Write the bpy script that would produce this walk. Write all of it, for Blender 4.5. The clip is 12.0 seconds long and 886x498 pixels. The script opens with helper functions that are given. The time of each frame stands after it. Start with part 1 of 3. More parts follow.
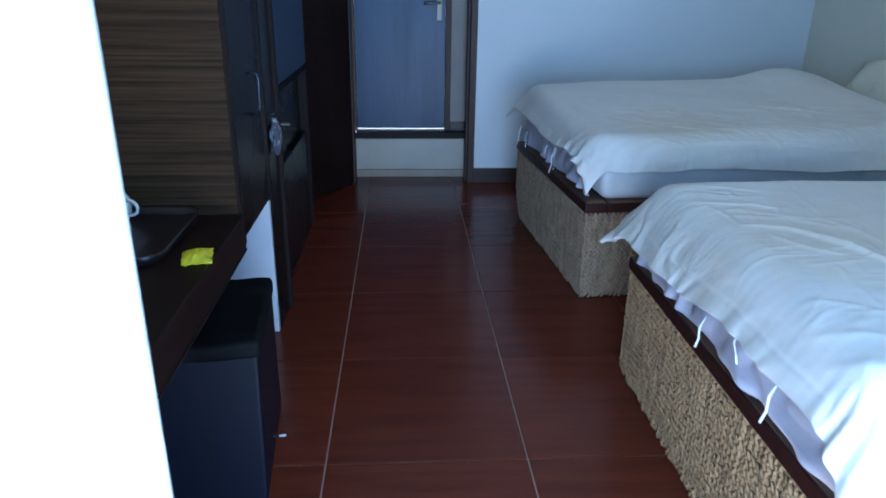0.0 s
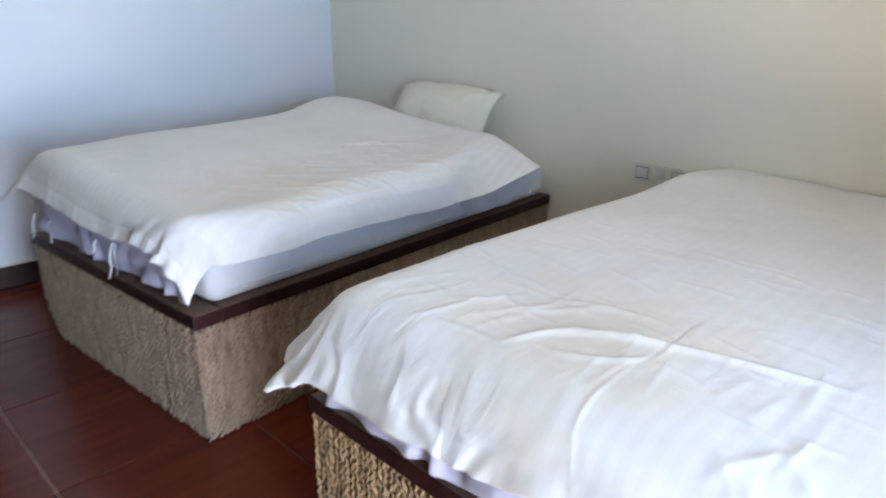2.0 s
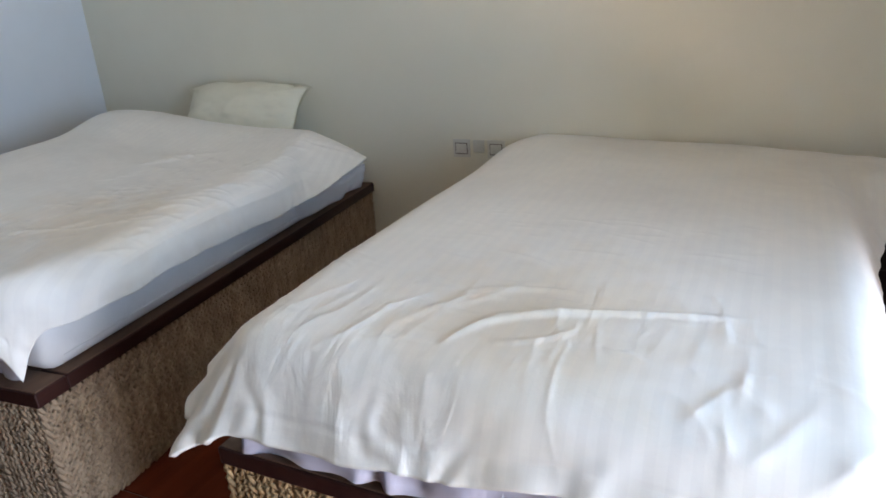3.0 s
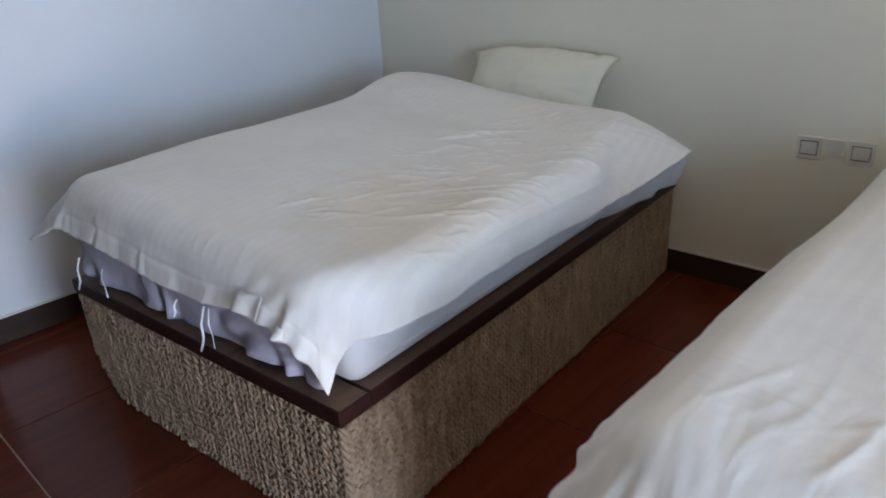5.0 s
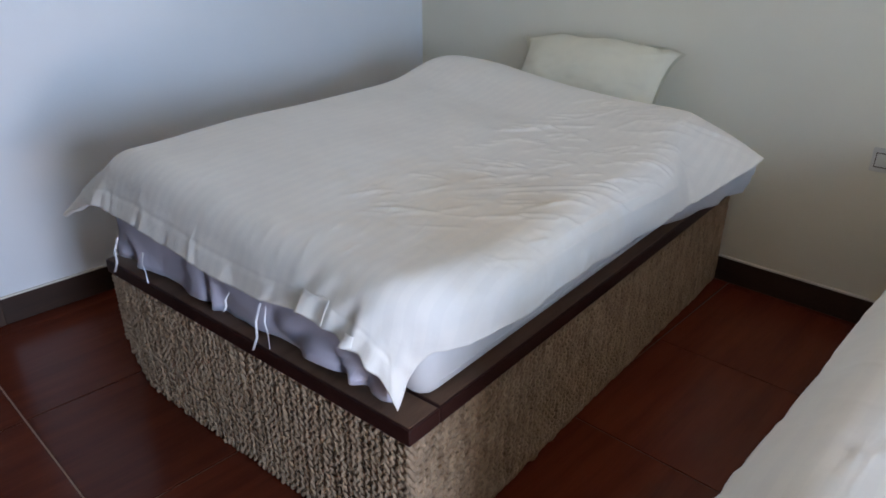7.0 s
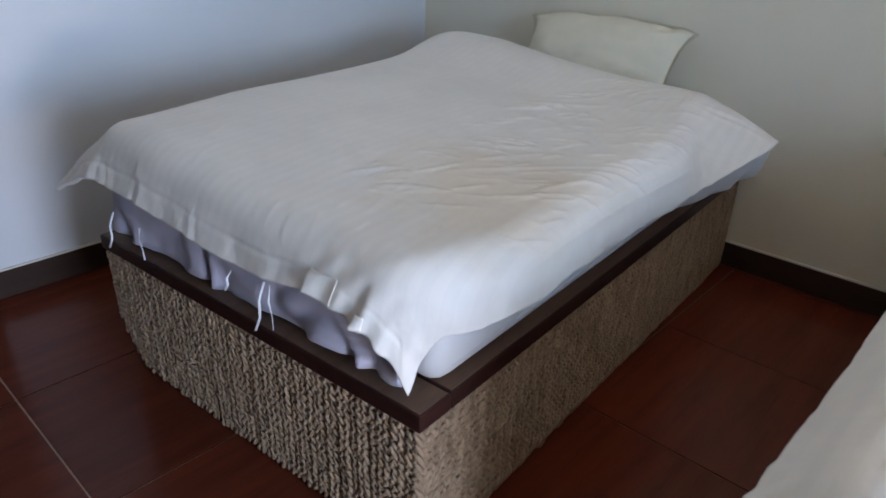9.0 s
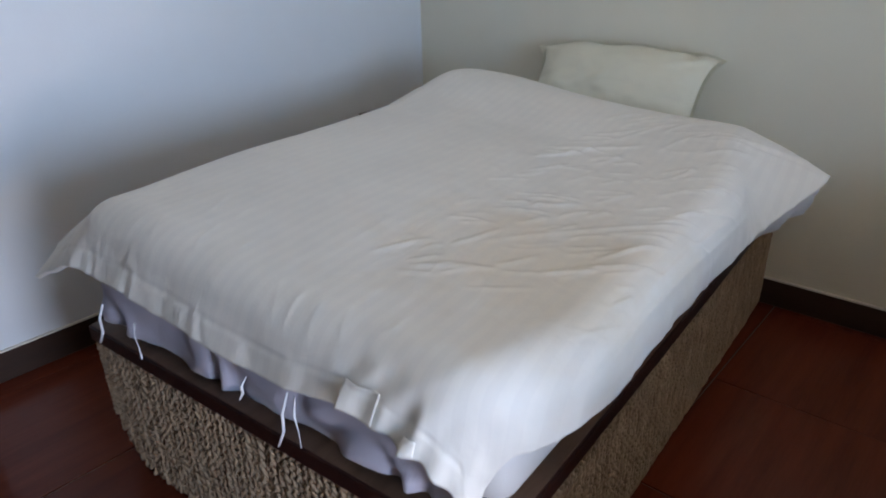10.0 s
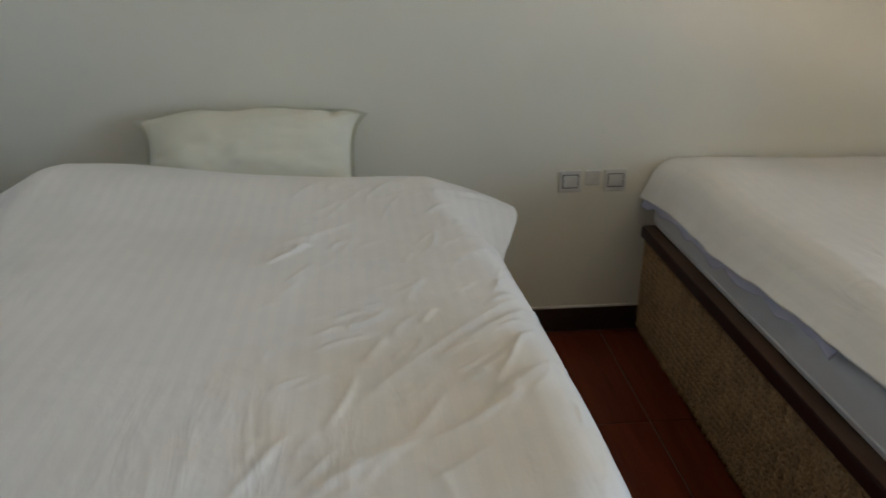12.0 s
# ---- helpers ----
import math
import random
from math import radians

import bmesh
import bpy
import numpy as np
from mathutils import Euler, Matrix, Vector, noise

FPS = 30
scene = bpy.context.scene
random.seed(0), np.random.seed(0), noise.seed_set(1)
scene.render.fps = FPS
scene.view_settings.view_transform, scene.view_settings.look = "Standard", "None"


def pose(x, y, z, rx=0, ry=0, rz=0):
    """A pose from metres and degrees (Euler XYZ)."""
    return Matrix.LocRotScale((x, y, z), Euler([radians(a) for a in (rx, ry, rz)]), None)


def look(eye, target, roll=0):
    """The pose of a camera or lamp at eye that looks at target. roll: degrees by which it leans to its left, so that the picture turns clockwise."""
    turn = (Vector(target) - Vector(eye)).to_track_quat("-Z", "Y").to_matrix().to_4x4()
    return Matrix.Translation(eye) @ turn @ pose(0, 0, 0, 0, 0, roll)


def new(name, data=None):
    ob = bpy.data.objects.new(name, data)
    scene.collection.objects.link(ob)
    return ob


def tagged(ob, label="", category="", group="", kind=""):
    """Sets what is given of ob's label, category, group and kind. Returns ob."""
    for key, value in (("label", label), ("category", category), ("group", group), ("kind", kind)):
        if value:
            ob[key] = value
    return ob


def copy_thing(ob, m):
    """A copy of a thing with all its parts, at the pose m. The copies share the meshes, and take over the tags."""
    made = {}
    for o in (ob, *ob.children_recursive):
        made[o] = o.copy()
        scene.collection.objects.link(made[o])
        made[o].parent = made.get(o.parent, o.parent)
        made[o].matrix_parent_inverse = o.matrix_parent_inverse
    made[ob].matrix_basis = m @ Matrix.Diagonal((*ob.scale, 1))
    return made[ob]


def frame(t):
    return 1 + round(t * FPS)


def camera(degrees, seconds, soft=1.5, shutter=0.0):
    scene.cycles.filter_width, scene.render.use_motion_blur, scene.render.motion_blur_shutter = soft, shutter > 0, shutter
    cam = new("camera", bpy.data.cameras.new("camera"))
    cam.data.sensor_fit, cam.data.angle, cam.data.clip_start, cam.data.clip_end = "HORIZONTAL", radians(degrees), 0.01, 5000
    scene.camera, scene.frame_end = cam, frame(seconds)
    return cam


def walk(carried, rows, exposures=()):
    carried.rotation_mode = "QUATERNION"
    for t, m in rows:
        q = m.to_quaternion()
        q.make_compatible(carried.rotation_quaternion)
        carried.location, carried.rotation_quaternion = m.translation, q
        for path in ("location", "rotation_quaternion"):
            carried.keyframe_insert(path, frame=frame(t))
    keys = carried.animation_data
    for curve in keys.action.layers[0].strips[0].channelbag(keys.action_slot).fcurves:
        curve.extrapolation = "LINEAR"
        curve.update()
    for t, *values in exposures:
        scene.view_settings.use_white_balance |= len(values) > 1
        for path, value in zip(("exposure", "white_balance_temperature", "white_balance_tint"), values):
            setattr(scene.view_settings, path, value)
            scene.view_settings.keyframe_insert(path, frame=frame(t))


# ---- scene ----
cam = camera(66.3, 12.0, soft=1.7, shutter=0.4)
PATH = [
    (0, (0.131, 0.049, 1.311), (0.25, 1.912, 0.593), 0.8),
    (0.3, (0.133, 0.15, 1.336), (0.301, 2.008, 0.617), 0.6),
    (0.5, (0.123, 0.269, 1.315), (0.474, 2.067, 0.512), 2.8),
    (1, (0.08, 0.521, 1.342), (0.723, 2.287, 0.66), 1.2),
    (1.5, (0.125, 0.753, 1.336), (1.113, 2.325, 0.592), 0.1),
    (2, (0.128, 0.955, 1.322), (1.47, 2.286, 0.67), 0.3),
    (2.5, (0.055, 1.143, 1.353), (1.582, 2.255, 0.696), -3.9),
    (3, (0.025, 1.185, 1.359), (1.707, 1.996, 0.642), -3.7),
    (3.5, (0.036, 1.27, 1.346), (1.581, 2.332, 0.651), -3.3),
    (5.3, (0.207, 1.874, 1.369), (1.526, 3.143, 0.563), -2.9),
    (5.5, (0.193, 1.94, 1.365), (1.512, 3.178, 0.513), -2.0),
    (6, (0.187, 1.981, 1.366), (1.498, 3.201, 0.475), -1.2),
    (6.5, (0.179, 1.988, 1.373), (1.492, 3.237, 0.526), -0.6),
    (8.5, (0.161, 1.996, 1.354), (1.475, 3.243, 0.505), 0.9),
    (9, (0.177, 2.061, 1.339), (1.494, 3.28, 0.455), 1.3),
    (9.5, (0.233, 2.196, 1.362), (1.502, 3.439, 0.444), -0.2),
    (10, (0.285, 2.322, 1.371), (1.645, 3.529, 0.537), -1.4),
    (10.5, (0.286, 2.512, 1.369), (1.794, 3.541, 0.553), 2.1),
    (11, (0.314, 2.69, 1.35), (2.06, 3.301, 0.589), -2.4),
    (11.5, (0.383, 2.882, 1.35), (2.225, 3.148, 0.619), 0.2),
    (12, (0.469, 3.072, 1.38), (2.323, 2.977, 0.634), -1.1),
]
EXPOSURE = [(0, -0.88, 4950, 16), (0.5, -0.28, 5650, 26), (1, 0.17, 5750, 27), (2, 0.02, 6350, 29), (3, -0.34, 6780, 29), (3.6, -0.46, 6700, 29), (5.5, -0.34, 6500, 31), (6.5, -0.30, 6500, 31), (9.0, -0.37, 6400, 31), (9.8, -0.34, 6500, 31), (10.5, -0.46, 6700, 30), (12, -0.61, 7050, 27)]
walk(cam, [(t, look(eye, target, roll)) for t, eye, target, roll in PATH], EXPOSURE)

# ---- world, daylight and exposure ----
world = bpy.data.worlds.new("sky_world")
scene.world = world
world.use_nodes = True
sky = world.node_tree.nodes.new("ShaderNodeTexSky")
sky.sky_type = "NISHITA"
sky.sun_disc = False
sky.sun_elevation, sky.sun_rotation = radians(42), radians(80)
world.node_tree.links.new(sky.outputs["Color"], world.node_tree.nodes["Background"].inputs["Color"])
world.node_tree.nodes["Background"].inputs["Strength"].default_value = 0.10

sun = new("sun", bpy.data.lights.new("sun", "SUN"))
sun.data.energy, sun.data.angle, sun.data.color = 3.0, radians(0.5), (1.0, 0.95, 0.87)
sun.matrix_world = look((4.0, -0.7, 3.67), (0, 0, 0))

# daylight that falls in through the balcony door
door_sky = new("balcony_daylight", bpy.data.lights.new("balcony_daylight", "AREA"))
door_sky.data.shape, door_sky.data.size, door_sky.data.size_y = "RECTANGLE", 1.75, 1.8
door_sky.data.energy, door_sky.data.color = 218.0, (0.43, 0.73, 1.0)
door_sky.matrix_world = look((0.62, -0.78, 1.05), (0.66, 3.0, 0.85))

# warm light that the sunlit ground outside throws up through the balcony door
ground_glow = new("sunlit_ground_light", bpy.data.lights.new("sunlit_ground_light", "AREA"))
ground_glow.data.shape, ground_glow.data.size, ground_glow.data.size_y = "RECTANGLE", 1.5, 0.9
ground_glow.data.energy, ground_glow.data.color = 178.0, (1.0, 0.945, 0.80)
ground_glow.matrix_world = look((0.45, -0.45, 0.12), (0.7, 0.7, 2.7))

# daylight of the window in the room behind the far door
bath_sky = new("washroom_daylight", bpy.data.lights.new("washroom_daylight", "AREA"))
bath_sky.data.shape, bath_sky.data.size, bath_sky.data.size_y = "RECTANGLE", 0.9, 0.6
bath_sky.data.energy, bath_sky.data.color = 110.0, (0.9, 0.96, 1.0)
bath_sky.matrix_world = look((0.15, 6.3, 1.5), (0.15, 5.1, 0.35))


# ---- materials ----
def mat(name, color, rough=0.5, metal=0.0, spec=0.5, second=None, scale=8.0, stretch=(1, 1, 1), mix=0.5, detail=4.0,
        bump=0.0, bump_scale=60.0, per_object=0.0, rough_var=0.0, coat=0.0, sheen=0.0):
    """A surface of two tones mixed by noise, with fine relief; per_object varies the tone from piece to piece."""
    m = bpy.data.materials.new(name)
    m.use_nodes = True
    n, l = m.node_tree.nodes, m.node_tree.links
    p = n["Principled BSDF"]
    p.inputs["Roughness"].default_value = rough
    p.inputs["Metallic"].default_value = metal
    p.inputs["Specular IOR Level"].default_value = spec
    p.inputs["Coat Weight"].default_value = coat
    p.inputs["Sheen Weight"].default_value = sheen
    tc = n.new("ShaderNodeTexCoord")
    mp = n.new("ShaderNodeMapping")
    mp.inputs["Scale"].default_value = stretch
    l.new(tc.outputs["Object"], mp.inputs["Vector"])
    vec = mp.outputs["Vector"]
    info = n.new("ShaderNodeObjectInfo")
    if per_object:
        add = n.new("ShaderNodeVectorMath")
        add.operation = "MULTIPLY_ADD"
        l.new(info.outputs["Random"], add.inputs[0])
        add.inputs[1].default_value = (7.3, 3.1, 5.7)
        l.new(vec, add.inputs[2])
        vec = add.outputs[0]
    t1 = n.new("ShaderNodeTexNoise")
    t1.inputs["Scale"].default_value, t1.inputs["Detail"].default_value = scale, detail
    l.new(vec, t1.inputs["Vector"])
    t2 = n.new("ShaderNodeTexNoise")
    t2.inputs["Scale"].default_value, t2.inputs["Detail"].default_value = scale * 7, 3
    l.new(vec, t2.inputs["Vector"])
    avg = n.new("ShaderNodeMath")
    avg.operation = "MULTIPLY_ADD"
    l.new(t2.outputs["Fac"], avg.inputs[0])
    avg.inputs[1].default_value = 0.35
    l.new(t1.outputs["Fac"], avg.inputs[2])
    ramp = n.new("ShaderNodeValToRGB")
    ramp.color_ramp.elements[0].position, ramp.color_ramp.elements[1].position = 0.68 - mix * 0.3, 0.68 + mix * 0.3
    ramp.color_ramp.elements[0].color = (*color, 1)
    ramp.color_ramp.elements[1].color = (*(second or [c * 0.9 for c in color]), 1)
    l.new(avg.outputs[0], ramp.inputs["Fac"])
    out = ramp.outputs["Color"]
    if per_object:
        hsv = n.new("ShaderNodeHueSaturation")
        val = n.new("ShaderNodeMapRange")
        val.inputs["To Min"].default_value, val.inputs["To Max"].default_value = 1 - per_object, 1 + per_object
        l.new(info.outputs["Random"], val.inputs["Value"])
        l.new(val.outputs["Result"], hsv.inputs["Value"])
        l.new(out, hsv.inputs["Color"])
        out = hsv.outputs["Color"]
    l.new(out, p.inputs["Base Color"])
    if rough_var:
        rr = n.new("ShaderNodeMapRange")
        rr.inputs["To Min"].default_value, rr.inputs["To Max"].default_value = rough, rough + rough_var
        l.new(t1.outputs["Fac"], rr.inputs["Value"])
        l.new(rr.outputs["Result"], p.inputs["Roughness"])
    if bump:
        tb = n.new("ShaderNodeTexNoise")
        tb.inputs["Scale"].default_value, tb.inputs["Detail"].default_value = bump_scale, 5
        l.new(vec, tb.inputs["Vector"])
        bp = n.new("ShaderNodeBump")
        bp.inputs["Strength"].default_value, bp.inputs["Distance"].default_value = bump, 0.004
        l.new(tb.outputs["Fac"], bp.inputs["Height"])
        l.new(bp.outputs["Normal"], p.inputs["Normal"])
    return m


def cloth_mat(name, color, stripes=True, stain=None):
    """White cotton with sateen stripes along the bed, a fine weave and soft creases."""
    m = mat(name, color, rough=0.75, second=[c * 0.93 for c in color], scale=3.0, bump=0.0, sheen=0.15)
    n, l = m.node_tree.nodes, m.node_tree.links
    p = n["Principled BSDF"]
    tc = n.new("ShaderNodeTexCoord")
    wave = n.new("ShaderNodeTexWave")
    wave.wave_type, wave.bands_direction, wave.wave_profile = "BANDS", "Y", "SIN"
    wave.inputs["Scale"].default_value, wave.inputs["Distortion"].default_value = 9.0, 0.9
    l.new(tc.outputs["Object"], wave.inputs["Vector"])
    rr = n.new("ShaderNodeMapRange")
    rr.inputs["From Min"].default_value, rr.inputs["From Max"].default_value = 0.4, 0.6
    rr.inputs["To Min"].default_value, rr.inputs["To Max"].default_value = 0.8, 0.5 if stripes else 0.8
    l.new(wave.outputs["Fac"], rr.inputs["Value"])
    l.new(rr.outputs["Result"], p.inputs["Roughness"])
    if stripes:
        base = p.inputs["Base Color"].links[0].from_socket
        tone = n.new("ShaderNodeMapRange")
        tone.inputs["From Min"].default_value, tone.inputs["From Max"].default_value = 0.42, 0.58
        tone.inputs["To Min"].default_value, tone.inputs["To Max"].default_value = 1.0, 0.964
        l.new(wave.outputs["Fac"], tone.inputs["Value"])
        hsv = n.new("ShaderNodeHueSaturation")
        l.new(base, hsv.inputs["Color"])
        l.new(tone.outputs["Result"], hsv.inputs["Value"])
        l.new(hsv.outputs["Color"], p.inputs["Base Color"])
    if stain:
        # a faint yellowed patch, uneven at its edge
        base = p.inputs["Base Color"].links[0].from_socket
        gap = n.new("ShaderNodeVectorMath")
        gap.operation = "DISTANCE"
        gap.inputs[1].default_value = stain
        l.new(tc.outputs["Object"], gap.inputs[0])
        spots = n.new("ShaderNodeTexNoise")
        spots.inputs["Scale"].default_value, spots.inputs["Detail"].default_value = 7.0, 4
        l.new(tc.outputs["Object"], spots.inputs["Vector"])
        edge = n.new("ShaderNodeMath")
        edge.operation = "MULTIPLY_ADD"
        edge.inputs[1].default_value = -0.55
        l.new(spots.outputs["Fac"], edge.inputs[0])
        l.new(gap.outputs["Value"], edge.inputs[2])
        depth = n.new("ShaderNodeMapRange")
        depth.inputs["From Min"].default_value, depth.inputs["From Max"].default_value = -0.15, 0.12
        depth.inputs["To Min"].default_value, depth.inputs["To Max"].default_value = 0.85, 0.0
        l.new(edge.outputs[0], depth.inputs["Value"])
        tint = n.new("ShaderNodeMix")
        tint.data_type, tint.blend_type = "RGBA", "MULTIPLY"
        l.new(depth.outputs["Result"], tint.inputs["Factor"])
        l.new(base, tint.inputs["A"])
        tint.inputs["B"].default_value = (0.93, 0.85, 0.74, 1)
        l.new(tint.outputs["Result"], p.inputs["Base Color"])
    crease = n.new("ShaderNodeTexNoise")
    crease.inputs["Scale"].default_value, crease.inputs["Detail"].default_value = 9.0, 6
    crease.inputs["Distortion"].default_value = 0.4
    l.new(tc.outputs["Object"], crease.inputs["Vector"])
    b1 = n.new("ShaderNodeBump")
    b1.inputs["Strength"].default_value, b1.inputs["Distance"].default_value = 0.28, 0.012
    l.new(crease.outputs["Fac"], b1.inputs["Height"])
    mp = n.new("ShaderNodeMapping")
    mp.inputs["Rotation"].default_value, mp.inputs["Scale"].default_value = (0, 0, radians(35)), (4, 15, 7)
    l.new(tc.outputs["Object"], mp.inputs["Vector"])
    wrinkle = n.new("ShaderNodeTexNoise")
    wrinkle.inputs["Scale"].default_value, wrinkle.inputs["Detail"].default_value, wrinkle.inputs["Distortion"].default_value = 1.0, 3, 0.7
    l.new(mp.outputs["Vector"], wrinkle.inputs["Vector"])
    where = n.new("ShaderNodeTexNoise")
    where.inputs["Scale"].default_value, where.inputs["Detail"].default_value = 2.2, 2
    l.new(tc.outputs["Object"], where.inputs["Vector"])
    amount = n.new("ShaderNodeMapRange")
    amount.inputs["From Min"].default_value, amount.inputs["From Max"].default_value = 0.42, 0.66
    amount.inputs["To Min"].default_value, amount.inputs["To Max"].default_value = 0.05, 0.7
    l.new(where.outputs["Fac"], amount.inputs["Value"])
    b0 = n.new("ShaderNodeBump")
    b0.inputs["Distance"].default_value = 0.011
    l.new(amount.outputs["Result"], b0.inputs["Strength"])
    l.new(wrinkle.outputs["Fac"], b0.inputs["Height"])
    l.new(b0.outputs["Normal"], b1.inputs["Normal"])
    weave = n.new("ShaderNodeTexNoise")
    weave.inputs["Scale"].default_value = 420.0
    l.new(tc.outputs["Object"], weave.inputs["Vector"])
    b2 = n.new("ShaderNodeBump")
    b2.inputs["Strength"].default_value, b2.inputs["Distance"].default_value = 0.12, 0.001
    l.new(weave.outputs["Fac"], b2.inputs["Height"])
    l.new(b1.outputs["Normal"], b2.inputs["Normal"])
    l.new(b2.outputs["Normal"], p.inputs["Normal"])
    return m


CREAM = mat("cream_wall_paint", (0.805, 0.765, 0.625), rough=0.7, second=(0.78, 0.74, 0.60), scale=1.2, bump=0.12, bump_scale=90)
PAINT = mat("wall_paint", (0.77, 0.80, 0.82), rough=0.7, second=(0.745, 0.775, 0.795), scale=1.2, bump=0.12, bump_scale=90)
CEIL = mat("ceiling_paint", (0.85, 0.79, 0.65), rough=0.8, scale=1.0)
TILE = mat("red_brown_tile", (0.138, 0.029, 0.0135), rough=0.16, spec=0.17, second=(0.095, 0.019, 0.0095), scale=1.6, stretch=(1.2, 14, 1), mix=0.7,
           per_object=0.10, rough_var=0.08, bump=0.03, bump_scale=18)
GROUT = mat("grout", (0.40, 0.24, 0.17), rough=0.85, scale=30)


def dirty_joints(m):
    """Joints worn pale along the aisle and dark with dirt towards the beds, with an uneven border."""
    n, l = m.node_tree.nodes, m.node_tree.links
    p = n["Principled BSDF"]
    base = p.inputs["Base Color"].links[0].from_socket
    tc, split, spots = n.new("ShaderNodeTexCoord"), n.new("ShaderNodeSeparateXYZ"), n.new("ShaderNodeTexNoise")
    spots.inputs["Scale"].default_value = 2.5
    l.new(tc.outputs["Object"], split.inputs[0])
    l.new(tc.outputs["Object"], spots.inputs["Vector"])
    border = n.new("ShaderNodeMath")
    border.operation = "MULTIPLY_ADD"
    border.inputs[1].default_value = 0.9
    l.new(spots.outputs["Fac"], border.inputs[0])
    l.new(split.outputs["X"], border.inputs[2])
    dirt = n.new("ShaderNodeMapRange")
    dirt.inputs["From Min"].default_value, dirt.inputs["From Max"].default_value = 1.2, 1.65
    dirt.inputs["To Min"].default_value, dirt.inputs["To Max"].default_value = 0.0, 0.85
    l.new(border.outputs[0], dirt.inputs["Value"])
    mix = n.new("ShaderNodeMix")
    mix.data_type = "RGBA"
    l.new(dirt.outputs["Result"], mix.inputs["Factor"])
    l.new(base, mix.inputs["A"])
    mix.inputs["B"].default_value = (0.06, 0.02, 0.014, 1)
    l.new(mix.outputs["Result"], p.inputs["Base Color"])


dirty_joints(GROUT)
SKIRT = mat("dark_skirting", (0.050, 0.027, 0.019), rough=0.38, spec=0.3, second=(0.035, 0.02, 0.015), scale=2, stretch=(1, 1, 8), bump=0.05)
SEAL = mat("skirting_joint", (0.74, 0.70, 0.63), rough=0.8, scale=20)
RIM = mat("dark_stained_rim", (0.028, 0.009, 0.008), rough=0.42, spec=0.22, second=(0.045, 0.017, 0.013), scale=2.5, stretch=(1, 9, 9), mix=0.8, bump=0.06)
SHELFWOOD = mat("bed_ledge_wood", (0.175, 0.105, 0.070), rough=0.55, spec=0.3, second=(0.115, 0.066, 0.044), scale=2.5, stretch=(2, 9, 9), mix=0.8, bump=0.06)
ROPE = mat("seagrass_rope", (0.46, 0.34, 0.225), rough=0.8, second=(0.20, 0.132, 0.08), scale=26, stretch=(1, 1, 0.5), mix=0.9,
           per_object=0.06, bump=0.5, bump_scale=260)
ROPE_WARM = mat("golden_seagrass_rope", (0.47, 0.315, 0.155), rough=0.8, second=(0.22, 0.13, 0.06), scale=26, stretch=(1, 1, 0.5), mix=0.9,
                per_object=0.06, bump=0.5, bump_scale=260)
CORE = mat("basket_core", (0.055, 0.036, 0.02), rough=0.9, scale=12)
DUVET = cloth_mat("white_duvet_cotton", (0.80, 0.775, 0.715), stain=(0.46, 0.17, 0.76))
DUVET_NEAR = cloth_mat("white_striped_duvet_cotton", (0.80, 0.775, 0.715), stain=(0.28, 0.68, 0.75))
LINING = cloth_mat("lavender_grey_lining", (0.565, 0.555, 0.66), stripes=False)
SHEET = cloth_mat("white_sheet_cotton", (0.70, 0.70, 0.69), stripes=False)
PILLOW = cloth_mat("cream_pillow_cotton", (0.74, 0.715, 0.57), stripes=False)
RIBBON = mat("white_ribbon", (0.78, 0.78, 0.80), rough=0.6, scale=20)
ZEBRA = mat("zebrano_veneer", (0.060, 0.034, 0.017), rough=0.5, spec=0.08, second=(0.018, 0.011, 0.0065), scale=1.6, stretch=(1.0, 1.0, 72), mix=0.55, detail=6, bump=0.05)
LACQUER = mat("dark_brown_lacquer", (0.005, 0.0035, 0.0032), rough=0.22, spec=0.14, second=(0.012, 0.007, 0.006), scale=2, rough_var=0.1)
DARKWOOD = mat("dark_wood", (0.011, 0.0055, 0.0045), rough=0.45, spec=0.12, second=(0.018, 0.009, 0.007), scale=2, stretch=(8, 8, 1), mix=0.7, bump=0.05)
EDGE = mat("worn_edge_band", (0.015, 0.0095, 0.0075), rough=0.55, spec=0.12, scale=8)
BLACK = mat("black_plastic", (0.0045, 0.0042, 0.0045), rough=0.6, spec=0.05, second=(0.009, 0.009, 0.010), scale=10)
NAVY = mat("dark_navy_panel", (0.004, 0.0055, 0.013), rough=0.4, spec=0.2, second=(0.004, 0.0055, 0.011), scale=3, rough_var=0.1)
SCREEN = mat("television_glass", (0.007, 0.018, 0.048), rough=0.28, spec=0.2, scale=3)
SILVER = mat("silver_bezel", (0.055, 0.060, 0.070), rough=0.4, metal=0.6, scale=12)
CHROME = mat("brushed_metal", (0.20, 0.17, 0.13), rough=0.4, metal=0.5, scale=40)
WHITE = mat("white_laminate", (0.56, 0.57, 0.60), rough=0.35, scale=4)
PLASTIC = mat("ivory_plastic", (0.70, 0.68, 0.60), rough=0.35, scale=14)
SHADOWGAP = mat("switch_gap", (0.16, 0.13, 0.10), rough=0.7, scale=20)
CHINA = mat("white_porcelain", (0.80, 0.78, 0.75), rough=0.12, scale=10, coat=0.5)
RED = mat("red_flower_glaze", (0.45, 0.03, 0.04), rough=0.2, scale=20)
YELLOW = mat("yellow_foil", (0.82, 0.74, 0.01), rough=0.25, second=(0.55, 0.50, 0.02), scale=18, bump=0.3, bump_scale=50)
TRAY = mat("dark_tray", (0.014, 0.009, 0.009), rough=0.3, second=(0.020, 0.013, 0.012), scale=4)
